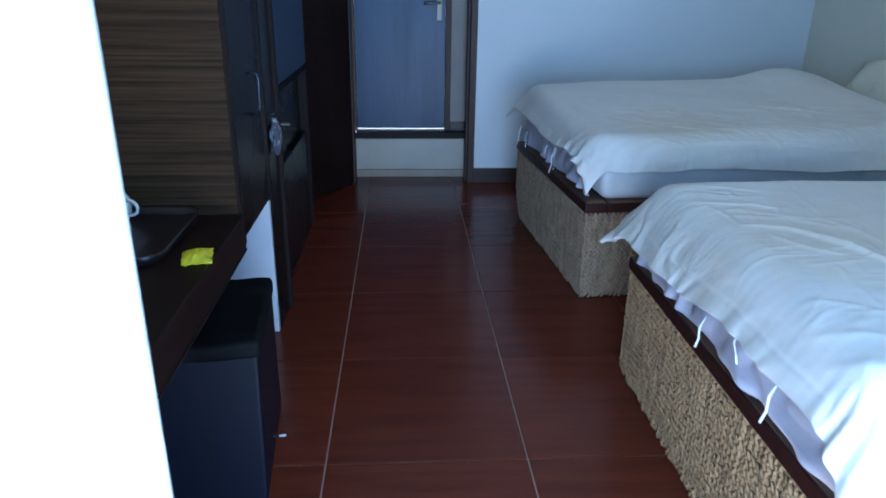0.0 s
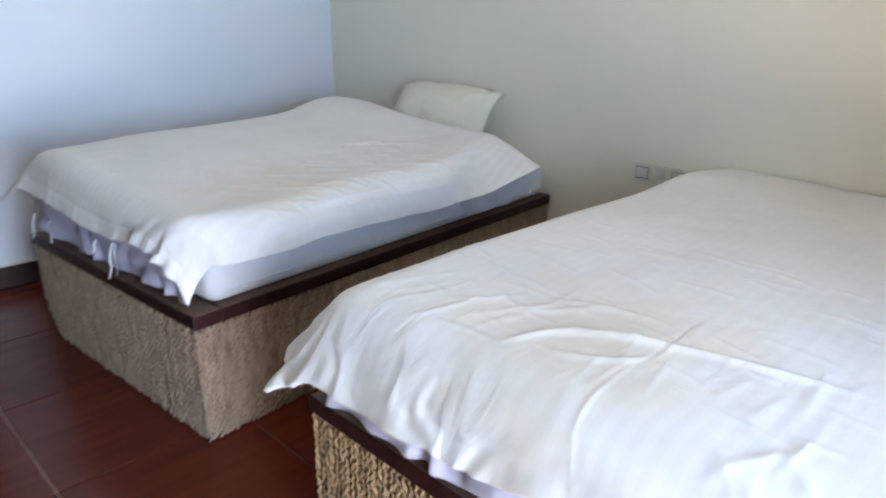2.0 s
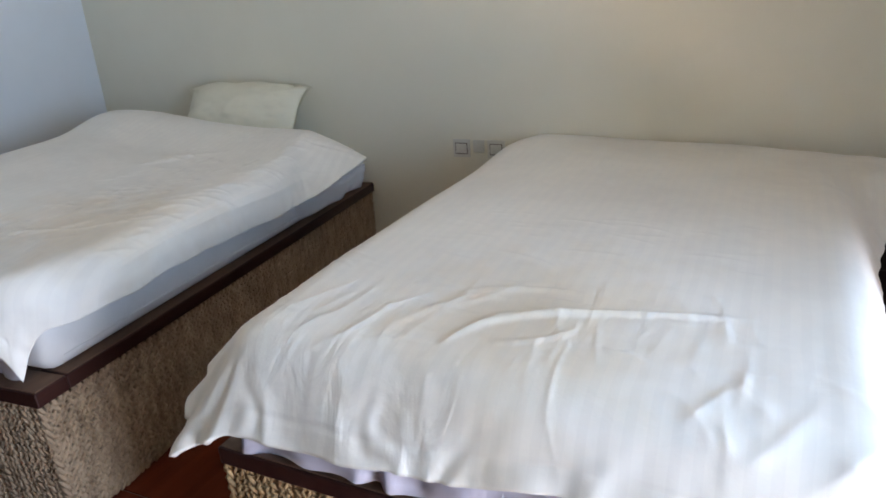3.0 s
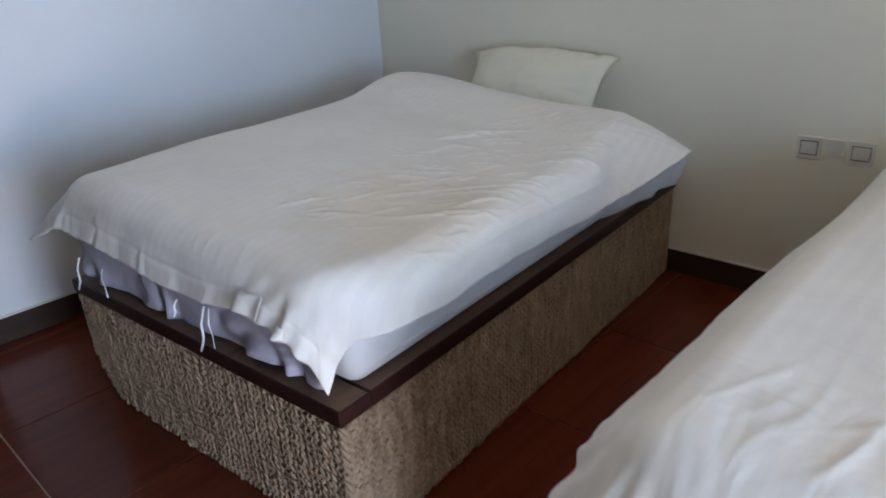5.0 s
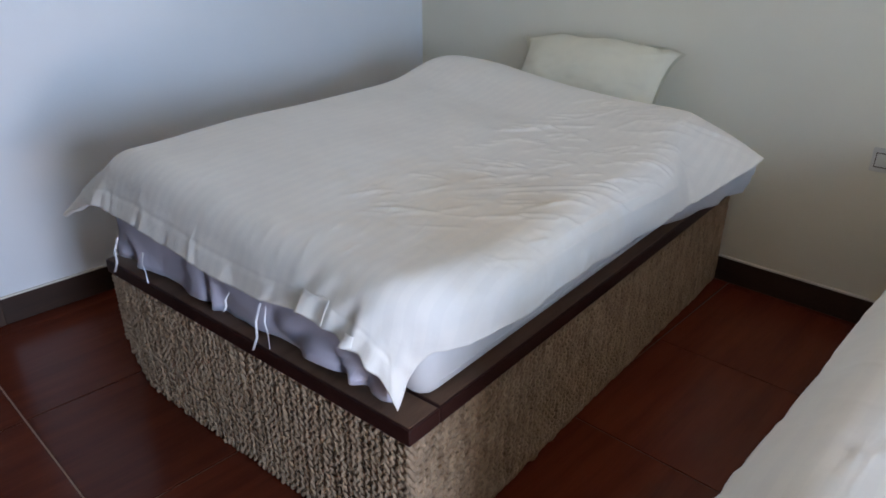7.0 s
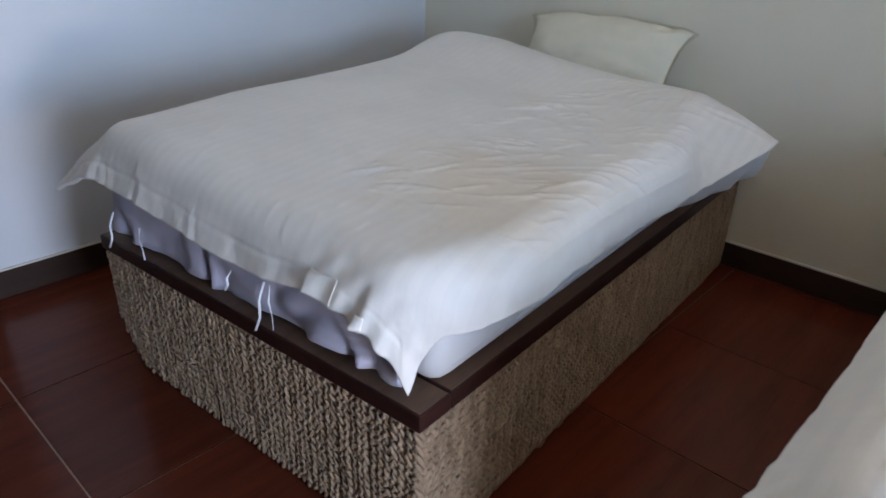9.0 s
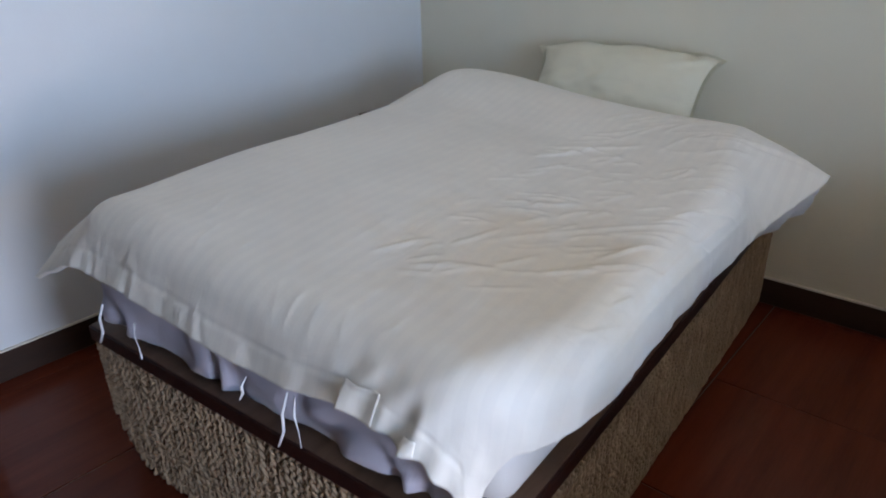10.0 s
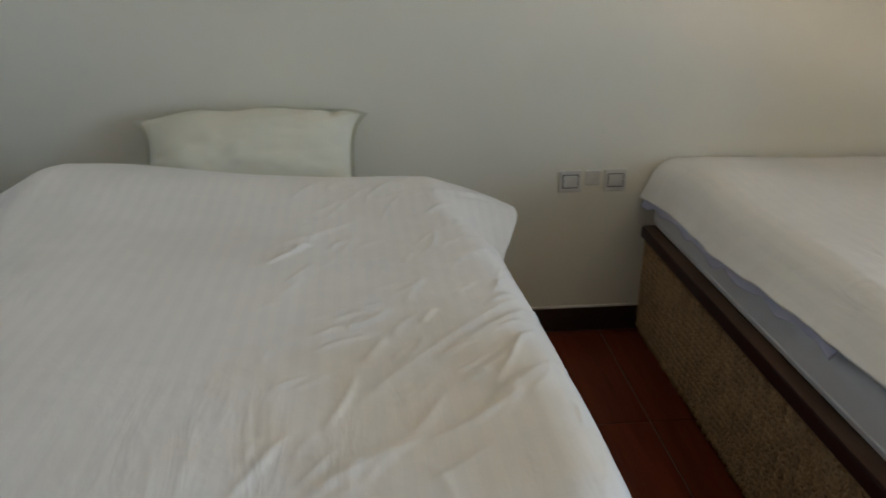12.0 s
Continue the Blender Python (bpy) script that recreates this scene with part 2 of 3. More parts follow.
BLUEDOOR = mat("blue_grey_door", (0.030, 0.058, 0.120), rough=0.34, spec=0.35, second=(0.020, 0.041, 0.090), scale=1.5, stretch=(6, 1, 0.6), rough_var=0.1)
TRIM = mat("brown_door_trim", (0.080, 0.047, 0.034), rough=0.5, spec=0.25, second=(0.055, 0.032, 0.024), scale=2, stretch=(8, 8, 1), bump=0.05)
TAUPE = mat("taupe_wall_paint", (0.34, 0.285, 0.255), rough=0.6, second=(0.30, 0.25, 0.22), scale=2)
RISER = mat("beige_riser_tile", (0.46, 0.42, 0.34), rough=0.3, second=(0.41, 0.37, 0.30), scale=3)
RISERBASE = mat("tan_strip", (0.34, 0.27, 0.20), rough=0.4, scale=6)
BAGFILM = mat("greyish_plastic_film", (0.15, 0.155, 0.18), rough=0.3, second=(0.06, 0.06, 0.075), scale=30)
OUTDOOR = mat("balcony_concrete", (0.40, 0.38, 0.35), rough=0.85, scale=4, bump=0.2)


# ---- builders ----
def bm_box(x0, x1, y0, y1, z0, z1, bevel=0.0, seg=2, bm=None):
    bm = bm or bmesh.new()
    v = bmesh.ops.create_cube(bm, size=1.0, matrix=Matrix.LocRotScale(((x0 + x1) / 2, (y0 + y1) / 2, (z0 + z1) / 2), None,
                                                                      (abs(x1 - x0), abs(y1 - y0), abs(z1 - z0))))["verts"]
    if bevel:
        edges = list({e for w in v for e in w.link_edges})
        bmesh.ops.bevel(bm, geom=edges, offset=bevel, segments=seg, affect="EDGES", profile=0.5)
    return bm


def bm_lathe(profile, seg=28, bm=None, m=None):
    """Turns (radius, height) pairs round the z axis."""
    bm = bm or bmesh.new()
    m = m or Matrix()
    rings = []
    for r, z in profile:
        rings.append([bm.verts.new(m @ Vector((r * math.cos(2 * math.pi * i / seg), r * math.sin(2 * math.pi * i / seg), z))) for i in range(seg)])
    for a, b in zip(rings, rings[1:]):
        for i in range(seg):
            bm.faces.new((a[i], a[(i + 1) % seg], b[(i + 1) % seg], b[i]))
    for ring, flip in ((rings[0], True), (rings[-1], False)):
        bm.faces.new(ring[::-1] if flip else ring)
    return bm


def bm_tube(points, radius, seg=10, bm=None, flat=1.0):
    """A round (or flattened) bar along a line of points."""
    bm = bm or bmesh.new()
    rings = []
    for i, p in enumerate(points):
        p = Vector(p)
        d = (Vector(points[min(i + 1, len(points) - 1)]) - Vector(points[max(i - 1, 0)])).normalized()
        a = d.cross(Vector((0.31, 0.17, 0.93))).normalized()
        if a.length < 0.1:
            a = Vector((1, 0, 0))
        b = d.cross(a).normalized()
        rings.append([bm.verts.new(p + a * radius * math.cos(2 * math.pi * k / seg) + b * radius * flat * math.sin(2 * math.pi * k / seg)) for k in range(seg)])
    for r, s in zip(rings, rings[1:]):
        for k in range(seg):
            bm.faces.new((r[k], r[(k + 1) % seg], s[(k + 1) % seg], s[k]))
    bm.faces.new(rings[0][::-1])
    bm.faces.new(rings[-1])
    return bm


def mesh_of(name, bm, material, smooth=False):
    me = bpy.data.meshes.new(name)
    bmesh.ops.recalc_face_normals(bm, faces=bm.faces[:])
    bm.to_mesh(me)
    bm.free()
    me.materials.append(material)
    if smooth:
        me.polygons.foreach_set("use_smooth", [True] * len(me.polygons))
    return me


def part(name, bm, material, parent=None, label="", smooth=False, pose_m=None):
    ob = new(name, mesh_of(name, bm, material, smooth))
    if parent:
        ob.parent = parent
    if pose_m is not None:
        ob.matrix_basis = pose_m
    if label:
        ob["label"] = label
    return ob


def thing(name, m, label, category, group=""):
    ob = new(name)
    ob.empty_display_size = 0.1
    ob.matrix_basis = m
    return tagged(ob, label, category, group)


def structure(name, bm, material, label, category):
    return tagged(part(name, bm, material), label, category, kind="structure")


def smoothstep(a, b, x):
    t = np.clip((x - a) / (b - a), 0, 1)
    return t * t * (3 - 2 * t)


def grid_mesh(name, P, material, thickness=0.0):
    """A smooth sheet from an array of points (rows, columns, 3); thickness grows it downwards."""
    nu, nv = P.shape[:2]
    idx = np.arange(nu * nv).reshape(nu, nv)
    f = np.stack([idx[:-1, :-1], idx[1:, :-1], idx[1:, 1:], idx[:-1, 1:]], -1).reshape(-1, 4)
    me = bpy.data.meshes.new(name)
    me.from_pydata(P.reshape(-1, 3).tolist(), [], f.tolist())
    me.materials.append(material)
    me.polygons.foreach_set("use_smooth", [True] * len(me.polygons))
    me.update()
    ob = new(name, me)
    if thickness:
        s = ob.modifiers.new("thickness", "SOLIDIFY")
        s.thickness, s.offset = thickness, -1
    return ob


# ---- the room ----
W_X, E_X, S_Y, N_Y, TOP = -0.775, 2.94, 0.385, 4.79, 2.75
DOOR_L, DOOR_R = -0.20, 0.60     # far doorway
OPEN_L, OPEN_R = -0.004, 1.30       # balcony door

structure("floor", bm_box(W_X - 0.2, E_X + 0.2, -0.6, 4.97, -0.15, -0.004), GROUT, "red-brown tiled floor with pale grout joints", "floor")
structure("ceiling", bm_box(W_X - 0.2, E_X + 0.2, S_Y - 0.25, 6.6, TOP, TOP + 0.15), CEIL, "plain white painted ceiling", "ceiling")
structure("wall_east", bm_box(E_X, E_X + 0.2, S_Y - 0.24, N_Y + 0.2, 0, TOP), CREAM, "cream painted bedroom wall behind the beds", "wall")
structure("wall_west", bm_box(W_X - 0.2, W_X, S_Y - 0.24, 6.6, 0, TOP), CREAM, "cream painted wall behind the built-in furniture", "wall")

bm = bm_box(DOOR_R + 0.045, E_X, N_Y, N_Y + 0.16, 0, TOP)
bm_box(W_X, DOOR_L - 0.045, N_Y, N_Y + 0.16, 0, TOP, bm=bm)
bm_box(DOOR_L - 0.045, DOOR_R + 0.045, N_Y, N_Y + 0.16, 2.36, TOP, bm=bm)
structure("wall_north", bm, PAINT, "off-white painted wall with a doorway to a raised washroom", "wall")

bm = bm_box(W_X, OPEN_L, S_Y - 0.24, S_Y, 0, TOP, 0.012, 3)
bm_box(OPEN_R, E_X, S_Y - 0.24, S_Y, 0, TOP, bm=bm)
bm_box(OPEN_L, OPEN_R, S_Y - 0.24, S_Y, 2.12, TOP, bm=bm)
structure("wall_south", bm, PAINT, "white painted wall with the open balcony doorway", "wall")

structure("ground", bm_box(-90, 90, -90, 90, -0.3, -0.152), OUTDOOR, "pale concrete ground outside the balcony door", "ground")

# skirting, with its pale joint on top
def skirting(name, x0, x1, y0, y1):
    ob = structure(name, bm_box(x0, x1, y0, y1, 0, 0.108, 0.002, 1), SKIRT, "dark brown tile skirting along the wall", "baseboard")
    part("joint", bm_box(x0 + 0.001, x1 - 0.001, y0 + 0.001, y1 - 0.001, 0.108, 0.1145), SEAL, ob, "pale filler line")


skirting("baseboard_east", E_X - 0.012, E_X, S_Y, N_Y)
skirting("baseboard_north", DOOR_R + 0.045, E_X - 0.013, N_Y - 0.012, N_Y)
skirting("baseboard_south", OPEN_R, E_X - 0.013, S_Y, S_Y + 0.012)

# far doorway: trim round the opening
trim = structure("door_frame", bm_box(DOOR_R, DOOR_R + 0.045, N_Y - 0.016, N_Y + 0.17, 0, 2.36, 0.003, 1), TRIM, "brown wooden door frame round the washroom doorway", "door frame")
part("jamb", bm_box(DOOR_L - 0.045, DOOR_L, N_Y - 0.016, N_Y + 0.17, 0, 2.36, 0.003, 1), TRIM, trim)
part("head", bm_box(DOOR_L - 0.045, DOOR_R + 0.045, N_Y - 0.018, N_Y + 0.17, 2.361, 2.41, 0.003, 1), TRIM, trim)
part("stop", bm_box(DOOR_R - 0.014, DOOR_R - 0.0005, N_Y + 0.03, N_Y + 0.12, 0, 2.358, 0.002, 1), TRIM, trim)

# raised threshold
step = structure("step", bm_box(DOOR_L - 0.03, DOOR_R + 0.03, 4.965, 6.5, 0.0, 0.30), RISER, "beige tiled step up to the washroom", "step")
part("riser", bm_box(DOOR_L + 0.0005, DOOR_R - 0.0005, 4.953, 4.965, 0.062, 0.284, 0.002, 1), RISER, step, "plain beige tile")
part("base_strip", bm_box(DOOR_L + 0.0005, DOOR_R - 0.0005, 4.950, 4.965, 0.0, 0.055, 0.002, 1), RISERBASE, step, "tan strip along the floor")
part("nosing", bm_box(DOOR_L + 0.0005, DOOR_R - 0.0005, 4.938, 5.09, 0.288, 0.330, 0.004, 2), DARKWOOD, step, "dark wooden nosing")

# washroom wall and its closed door
structure("wall_washroom", bm_box(0.485, 1.2, 5.03, 5.09, 0.331, TOP), TAUPE, "taupe painted strip of wall beside the washroom door", "wall")
bm = bm_box(W_X, 1.2, 6.5, 6.6, 0, TOP)
bm_box(1.2, 1.3, 4.95, 6.6, 0, TOP, bm=bm)
structure("wall_back", bm, PAINT, "plain wall closing the washroom", "wall")
structure("baseboard_washroom", bm_box(0.488, 0.62, 5.018, 5.03, 0.331, 0.395, 0.002, 1), SKIRT, "dark skirting beside the washroom door", "baseboard")
wash = thing("door_1", pose(0, 0, 0), "closed blue-grey washroom door with a metal lever handle", "door")
wash["kind"] = "structure"
part("leaf", bm_box(-0.19, 0.445, 5.055, 5.09, 0.343, 2.36, 0.003, 1), BLUEDOOR, wash, "smooth blue-grey leaf")
part("door_jamb", bm_box(0.447, 0.487, 5.02, 5.09, 0.331, 2.40, 0.003, 1), TRIM, wash)
part("door_jamb", bm_box(-0.235, -0.192, 5.02, 5.09, 0.331, 2.40, 0.003, 1), TRIM, wash)
plate = part("escutcheon", bm_box(0.385, 0.42, 5.047, 5.055, 1.10, 1.30, 0.003, 2), CHROME, wash, "brushed metal plate")
part("lever", bm_tube([(0.402, 5.047, 1.215), (0.402, 5.005, 1.215), (0.38, 5.0, 1.214), (0.33, 5.0, 1.212), (0.295, 5.004, 1.209)], 0.009, 10), CHROME, plate, "curved lever", smooth=True)

# dark door standing open beside the doorway
leaf = thing("door_2", pose(-0.222, 4.762, 0.012, 0, 0, 236), "dark brown wooden door standing open against the wall", "door")
leaf["kind"] = "structure"
part("leaf", bm_box(0.0, 0.66, -0.018, 0.018, 0, 2.30, 0.003, 2), DARKWOOD, leaf)
part("panel", bm_box(0.09, 0.57, 0.018, 0.024, 0.15, 1.0, 0.003, 1), DARKWOOD, leaf)
part("panel", bm_box(0.09, 0.57, 0.018, 0.024, 1.12, 2.15, 0.003, 1), DARKWOOD, leaf)


# ---- beds ----
def braid_mesh(seed, rope, height=0.40, pitch=0.0250, width=0.0275):
    """One upright plait: a rope that climbs in one file of leaning turns and comes down in the other."""
    rnd = random.Random(seed)
    verts, faces = [], []
    rows = int(height / pitch)
    turns = [(i, -1) for i in range(rows)] + [(i, 1) for i in reversed(range(rows))]
    for i, side in turns:
        c = Vector((side * width * 0.24 + rnd.uniform(-0.0016, 0.0016), -0.005 + rnd.uniform(-0.0012, 0.0012), (i + 0.5 + 0.25 * side) * pitch + rnd.uniform(-0.002, 0.002)))
        lean = side * (0.54 + rnd.uniform(-0.16, 0.16))
        ax = Vector((-math.sin(lean), -0.20 - rnd.uniform(0, 0.10), math.cos(lean))).normalized()
        a = ax.cross(Vector((0, 1, 0))).normalized()
        b = ax.cross(a)
        ln, th = pitch * (0.92 + rnd.uniform(-0.08, 0.12)), width * 0.268 * (1 + rnd.uniform(-0.12, 0.12))
        base = len(verts)
        ends = ((-0.95, 0.30), (-0.5, 0.88), (0.35, 1.0), (0.95, 0.28))
        for k, (t, r) in enumerate(ends if side < 0 else ends[::-1]):
            for q in range(6):
                g = math.pi * q / 3
                verts.append(c + ax * ln * t + a * th * r * math.cos(g) + b * th * r * math.sin(g))
        for k in range(-1 if base else 0, 3):
            for q in range(6):
                faces.append((base + 6 * k + q, base + 6 * k + (q + 1) % 6, base + 6 * k + 6 + (q + 1) % 6, base + 6 * k + 6 + q))
    me = bpy.data.meshes.new("braid")
    me.from_pydata([tuple(v) for v in verts], [], faces)
    me.polygons.foreach_set("use_smooth", [True] * len(me.polygons))
    me.materials.append(rope)
    me.update()
    return me


BRAIDS = {rope.name: [braid_mesh(40 + i, rope) for i in range(9)] for rope in (ROPE, ROPE_WARM)}


def braid_face(parent, a, b, seed, rope, worn=False):
    """Plaits side by side from a to b, in plan, facing to the right hand of that line; worn: the mat's lower corner at a is frayed away."""
    rnd = random.Random(seed)
    a, b = Vector(a), Vector(b)
    n = int((b - a).length / 0.0205)
    ang = math.atan2(b.y - a.y, b.x - a.x)
    for i in range(n):
        p = a.lerp(b, (i + 0.5 + rnd.uniform(-0.12, 0.12)) / n)
        lift = 0.006 + rnd.uniform(0, 0.012) + (0.14 * max(0.0, 1 - i / 6) ** 2 if worn else 0)
        ob = new("braid", BRAIDS[rope.name][rnd.randrange(9)])
        ob.parent = parent
        ob.matrix_basis = Matrix.LocRotScale((p.x, p.y, lift), Euler((rnd.uniform(-0.003, 0.003), rnd.uniform(-0.005, 0.005), ang)),
                                             (1, 1 + rnd.uniform(-0.05, 0.06), (0.402 - lift) / 0.40))


def ridge(U, V, p, q, width, height, bend=0.0):
    """A soft crease from p to q on the cloth."""
    d = np.array(q) - np.array(p)
    ln = np.hypot(*d)
    d = d / ln
    s = ((U - p[0]) * d[0] + (V - p[1]) * d[1]) / ln
    t = -(U - p[0]) * d[1] + (V - p[1]) * d[0] - bend * 4 * s * (1 - s)
    return height * np.exp(-np.abs(t / width) ** 1.5) * smoothstep(-0.15, 0.25, s) * (1 - smoothstep(0.75, 1.15, s))


def noise2(U, V, scale, seed):
    out = np.empty(U.shape)
    for i in range(U.shape[0]):
        for j in range(U.shape[1]):
            out[i, j] = noise.noise((U[i, j] * scale + seed, V[i, j] * scale, seed * 1.7))
    return out


def drape(core, sheet, top, hang, reach, creases, seed, shrink=0.2, ruffle=0.008, pleat=0.003, nu=370, nv=330, r=0.11, foot_reach=None):
    """A sheet laid over a rounded block. core: u0, u1, v0, v1 where it lies flat; sheet: u0, u1, v0, v1 unfolded;
    top: height by (u, v); hang: steepest angle at the foot and the sides by (u, v, south); reach: how the sheet's edge wanders
    (scale of the overhang by u, v); creases: relief by (u, v)."""
    U, V = np.meshgrid(np.linspace(sheet[0], sheet[1], nu), np.linspace(sheet[2], sheet[3], nv), indexing="ij")
    U = U * (1 + (end_slant(V) - 1) * smoothstep(0.6, sheet[1], U))
    cu, cv = np.clip(U, core[0], core[1]), np.clip(V, core[2], core[3])
    k = reach(U, cv, V < core[2])
    du, dv = (U - cu) * (foot_reach(V) if foot_reach else 1.0), (V - cv) * k
    d = np.hypot(du, dv) + 1e-9
    au, av = np.abs(du), np.abs(dv)
    corner = np.minimum(au, av) / np.maximum(np.maximum(au, av), 1e-9)
    wave = noise2(U, V, 3.0, seed)
    fine = noise2(0.84 * U - 0.55 * V, 0.55 * U + 0.84 * V, 9.0, seed + 5)
    d_eff = d * (1 - shrink * corner)
    foot, side = hang(cu, cv, V < core[2])
    w = av / (au + av + 1e-9)
    th = foot * (1 - w) + side * w + 0.09 * wave
    arc = np.minimum(d_eff, r * th) / r
    past = np.maximum(d_eff - r * th, 0)
    out = r * np.sin(arc) + past * np.cos(th)
    drop = r * (1 - np.cos(arc)) + past * np.sin(th)
    # folds in the hanging cloth
    along = np.where(au > av, V, U)
    fold = np.sin(along * 29 + 6 * wave) * 0.5 + np.sin(along * 53 + 7 * fine) * 0.35 + np.sin(along * 97 + 9 * fine) * 0.13
    hanging = smoothstep(0.08, 0.26, d_eff)
    strength = np.where(au > av, ruffle, 0.005) * (0.55 + 0.9 * np.abs(noise2(U, V, 2.0, seed + 9)))
    pleats = np.sin(np.arctan2(av, au) * 17 + 4 * wave + 1.5 * fine) * smoothstep(0.08, 0.35, corner) * pleat
    seam = np.exp(-((U - sheet[0] - 0.055) / 0.006) ** 2) * np.where(au > av, 1, 0)
    out = out + hanging * (strength * fold + pleats) - 0.0016 * seam
    relief = creases(U, V) + 0.006 * wave + 0.0013 * fine
    X = cu + du / d * out
    Y = cv + dv / d * out
    Z = top(cu, cv) - drop + relief * (1 - 0.5 * hanging) + 0.008 * hanging * fine
    return np.stack([X, Y, Z], -1)


def end_slant(V):
    """How far the head end of the sheet is pulled up, from side to side."""
    return 0.965 + 0.05 * smoothstep(-0.1, 0.6, V)


def ribbon(parent, u, v, z0, z1, sway):
    pts = [(u - 0.004, v, z0), (u - 0.016, v + sway * 0.3, z0 - (z0 - z1) * 0.35), (u - 0.014, v + sway * 0.5, z0 - (z0 - z1) * 0.7), (u - 0.020, v + sway, z1)]
    part("tie", bm_tube(pts, 0.0033, 6, flat=0.35), RIBBON, parent, "thin white tie ribbon", smooth=True)


def bed_base(name, m, L, W, faces, label, seed, rope, worn=False):
    """A box of plaited seagrass under a dark wooden ledge."""
    bed = thing(name, m, label, "bed", "two matching beds")
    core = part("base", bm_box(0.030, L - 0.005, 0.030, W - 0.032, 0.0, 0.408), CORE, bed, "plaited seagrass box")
    if "foot" in faces:
        braid_face(core, (0.020, W + 0.002), (0.020, 0.012), seed, rope, worn)
    if "south" in faces:
        braid_face(core, (0.02, 0.020), (L - 0.01, 0.020), seed + 1, rope)
    if "north" in faces:
        braid_face(core, (L - 0.01, W - 0.022), (0.03, W - 0.022), seed + 2, rope)
    # ledge: four mitred boards with a dark edge and a paler worn top
    for n, (x0, x1, y0, y1) in enumerate(((0, 0.10, 0, W), (0.1005, L, 0, 0.10), (0.1005, L, W - 0.10, W))):
        part("rail", bm_box(x0, x1, y0, y1, 0.409, 0.452, 0.004, 2), RIM, bed, "dark stained rail")
        part("ledge", bm_box(x0 + 0.006, x1 - (0.006 if n == 0 else 0), y0 + 0.006, y1 - 0.006, 0.4522, 0.4545), SHELFWOOD, bed, "worn brown top of the rail")
    part("slats", bm_box(0.1, L - 0.002, 0.1, W - 0.1, 0.41, 0.4515), SHELFWOOD, bed)
    return bed


def mattress(bed_m, L, W, z1, label):
    th = thing("mattress", bed_m, label, "mattress", "two mattresses")
    bm = bm_box(0.075, L - 0.02, 0.020, W - 0.055, 0.4552, z1 - 0.015, 0.05, 5)
    part("cover", bm, SHEET, th, smooth=True)
    part("piping", bm_tube([(0.082, 0.09, 0.50), (0.125, 0.024, 0.50), (0.6, 0.0195, 0.50), (1.4, 0.0195, 0.50), (L - 0.08, 0.021, 0.50)], 0.004, 6), SHEET, th, smooth=True)
    return th


def random_creases(seed, box, count, angle, spread, length, height, width=(0.005, 0.008)):
    rnd = random.Random(seed)
    items = []
    for _ in range(count):
        u, v = rnd.uniform(box[0], box[1]), rnd.uniform(box[2], box[3])
        a = radians(angle + rnd.uniform(-spread, spread))
        ln = rnd.uniform(*length)
        items.append(((u, v), (u + ln * math.cos(a), v + ln * math.sin(a)), rnd.uniform(*width), rnd.uniform(*height), ln * rnd.uniform(-0.09, 0.09)))
    return items


# far bed: its foot turned a little
A_L, A_W = 2.0, 1.28
A_M = pose(0.920, 2.800, 0, 0, 0, 4.2)
bed_a = bed_base("bed", A_M, A_L, A_W, ("foot", "south"), "single bed with plaited seagrass base and dark wooden rim", 11, ROPE, worn=True)
mattress(A_M, A_L, A_W, 0.635, "thick white mattress on the far bed's ledge")

A_CREASES = random_creases(3, (0.25, 1.2, 0.02, 0.55), 95, -38, 30, (0.04, 0.14), (0.0015, 0.0055), (0.004, 0.008)) \
    + random_creases(4, (1.0, 1.55, 0.0, 0.55), 34, -48, 20, (0.08, 0.26), (0.0015, 0.006)) \
    + random_creases(5, (-0.05, 0.28, 0.1, 1.2), 26, 8, 20, (0.05, 0.13), (0.0005, 0.0018)) \
    + [((0.42, 0.20), (0.62, -0.06), 0.009, 0.004, 0.03), ((0.50, 0.34), (0.85, 0.02), 0.008, 0.0035, 0.02), ((0.66, 0.18), (0.84, -0.06), 0.009, 0.004, 0.01),
       ((0.28, -0.035), (1.30, -0.050), 0.009, 0.007, 0.006), ((0.45, 0.005), (1.05, -0.012), 0.007, 0.004, 0.008)]


def a_top(u, v):
    z = 0.738 + 0.068 * smoothstep(0.2, 1.2, v) + 0.018 * smoothstep(0.1, 0.5, u) + 0.03 * smoothstep(1.25, 1.6, u)
    z = z + 0.018 * np.exp(-((u - 1.55) / 0.25) ** 2 - ((v - 0.2) / 0.25) ** 2)
    return z + 0.042 * np.exp(-((u - 1.52) / 0.22) ** 2 - ((v - 1.2) / 0.45) ** 2)


def a_hang(u, v, south):
    foot = np.full(u.shape, 1.12)
    side = np.where(south, 1.40 + 0.22 * smoothstep(0.115, 0.36, u) - 1.27 * smoothstep(1.0, 1.6, u), 0.50)
    return foot, side


def a_reach(u, v, south):
    return np.where(south, 0.83 + 0.19 * (1 - smoothstep(-0.105, 0.10, u)) + 0.08 * smoothstep(0.5, 1.0, u) + 0.38 * smoothstep(1.15, 1.6, u), 1.0)


def a_foot_reach(v):
    return 1.0 - 0.16 * np.exp(-((v - 0.27) / 0.16) ** 2)


def a_relief(U, V):
    return sum(ridge(U, V, *c) for c in A_CREASES)


P = drape((0.115, 1.9, 0.115, 1.17), (-0.105, 1.66, -0.135, 1.465), a_top, a_hang, a_reach, a_relief, 2.3, 0.03, 0.0065, 0.0015, foot_reach=a_foot_reach)
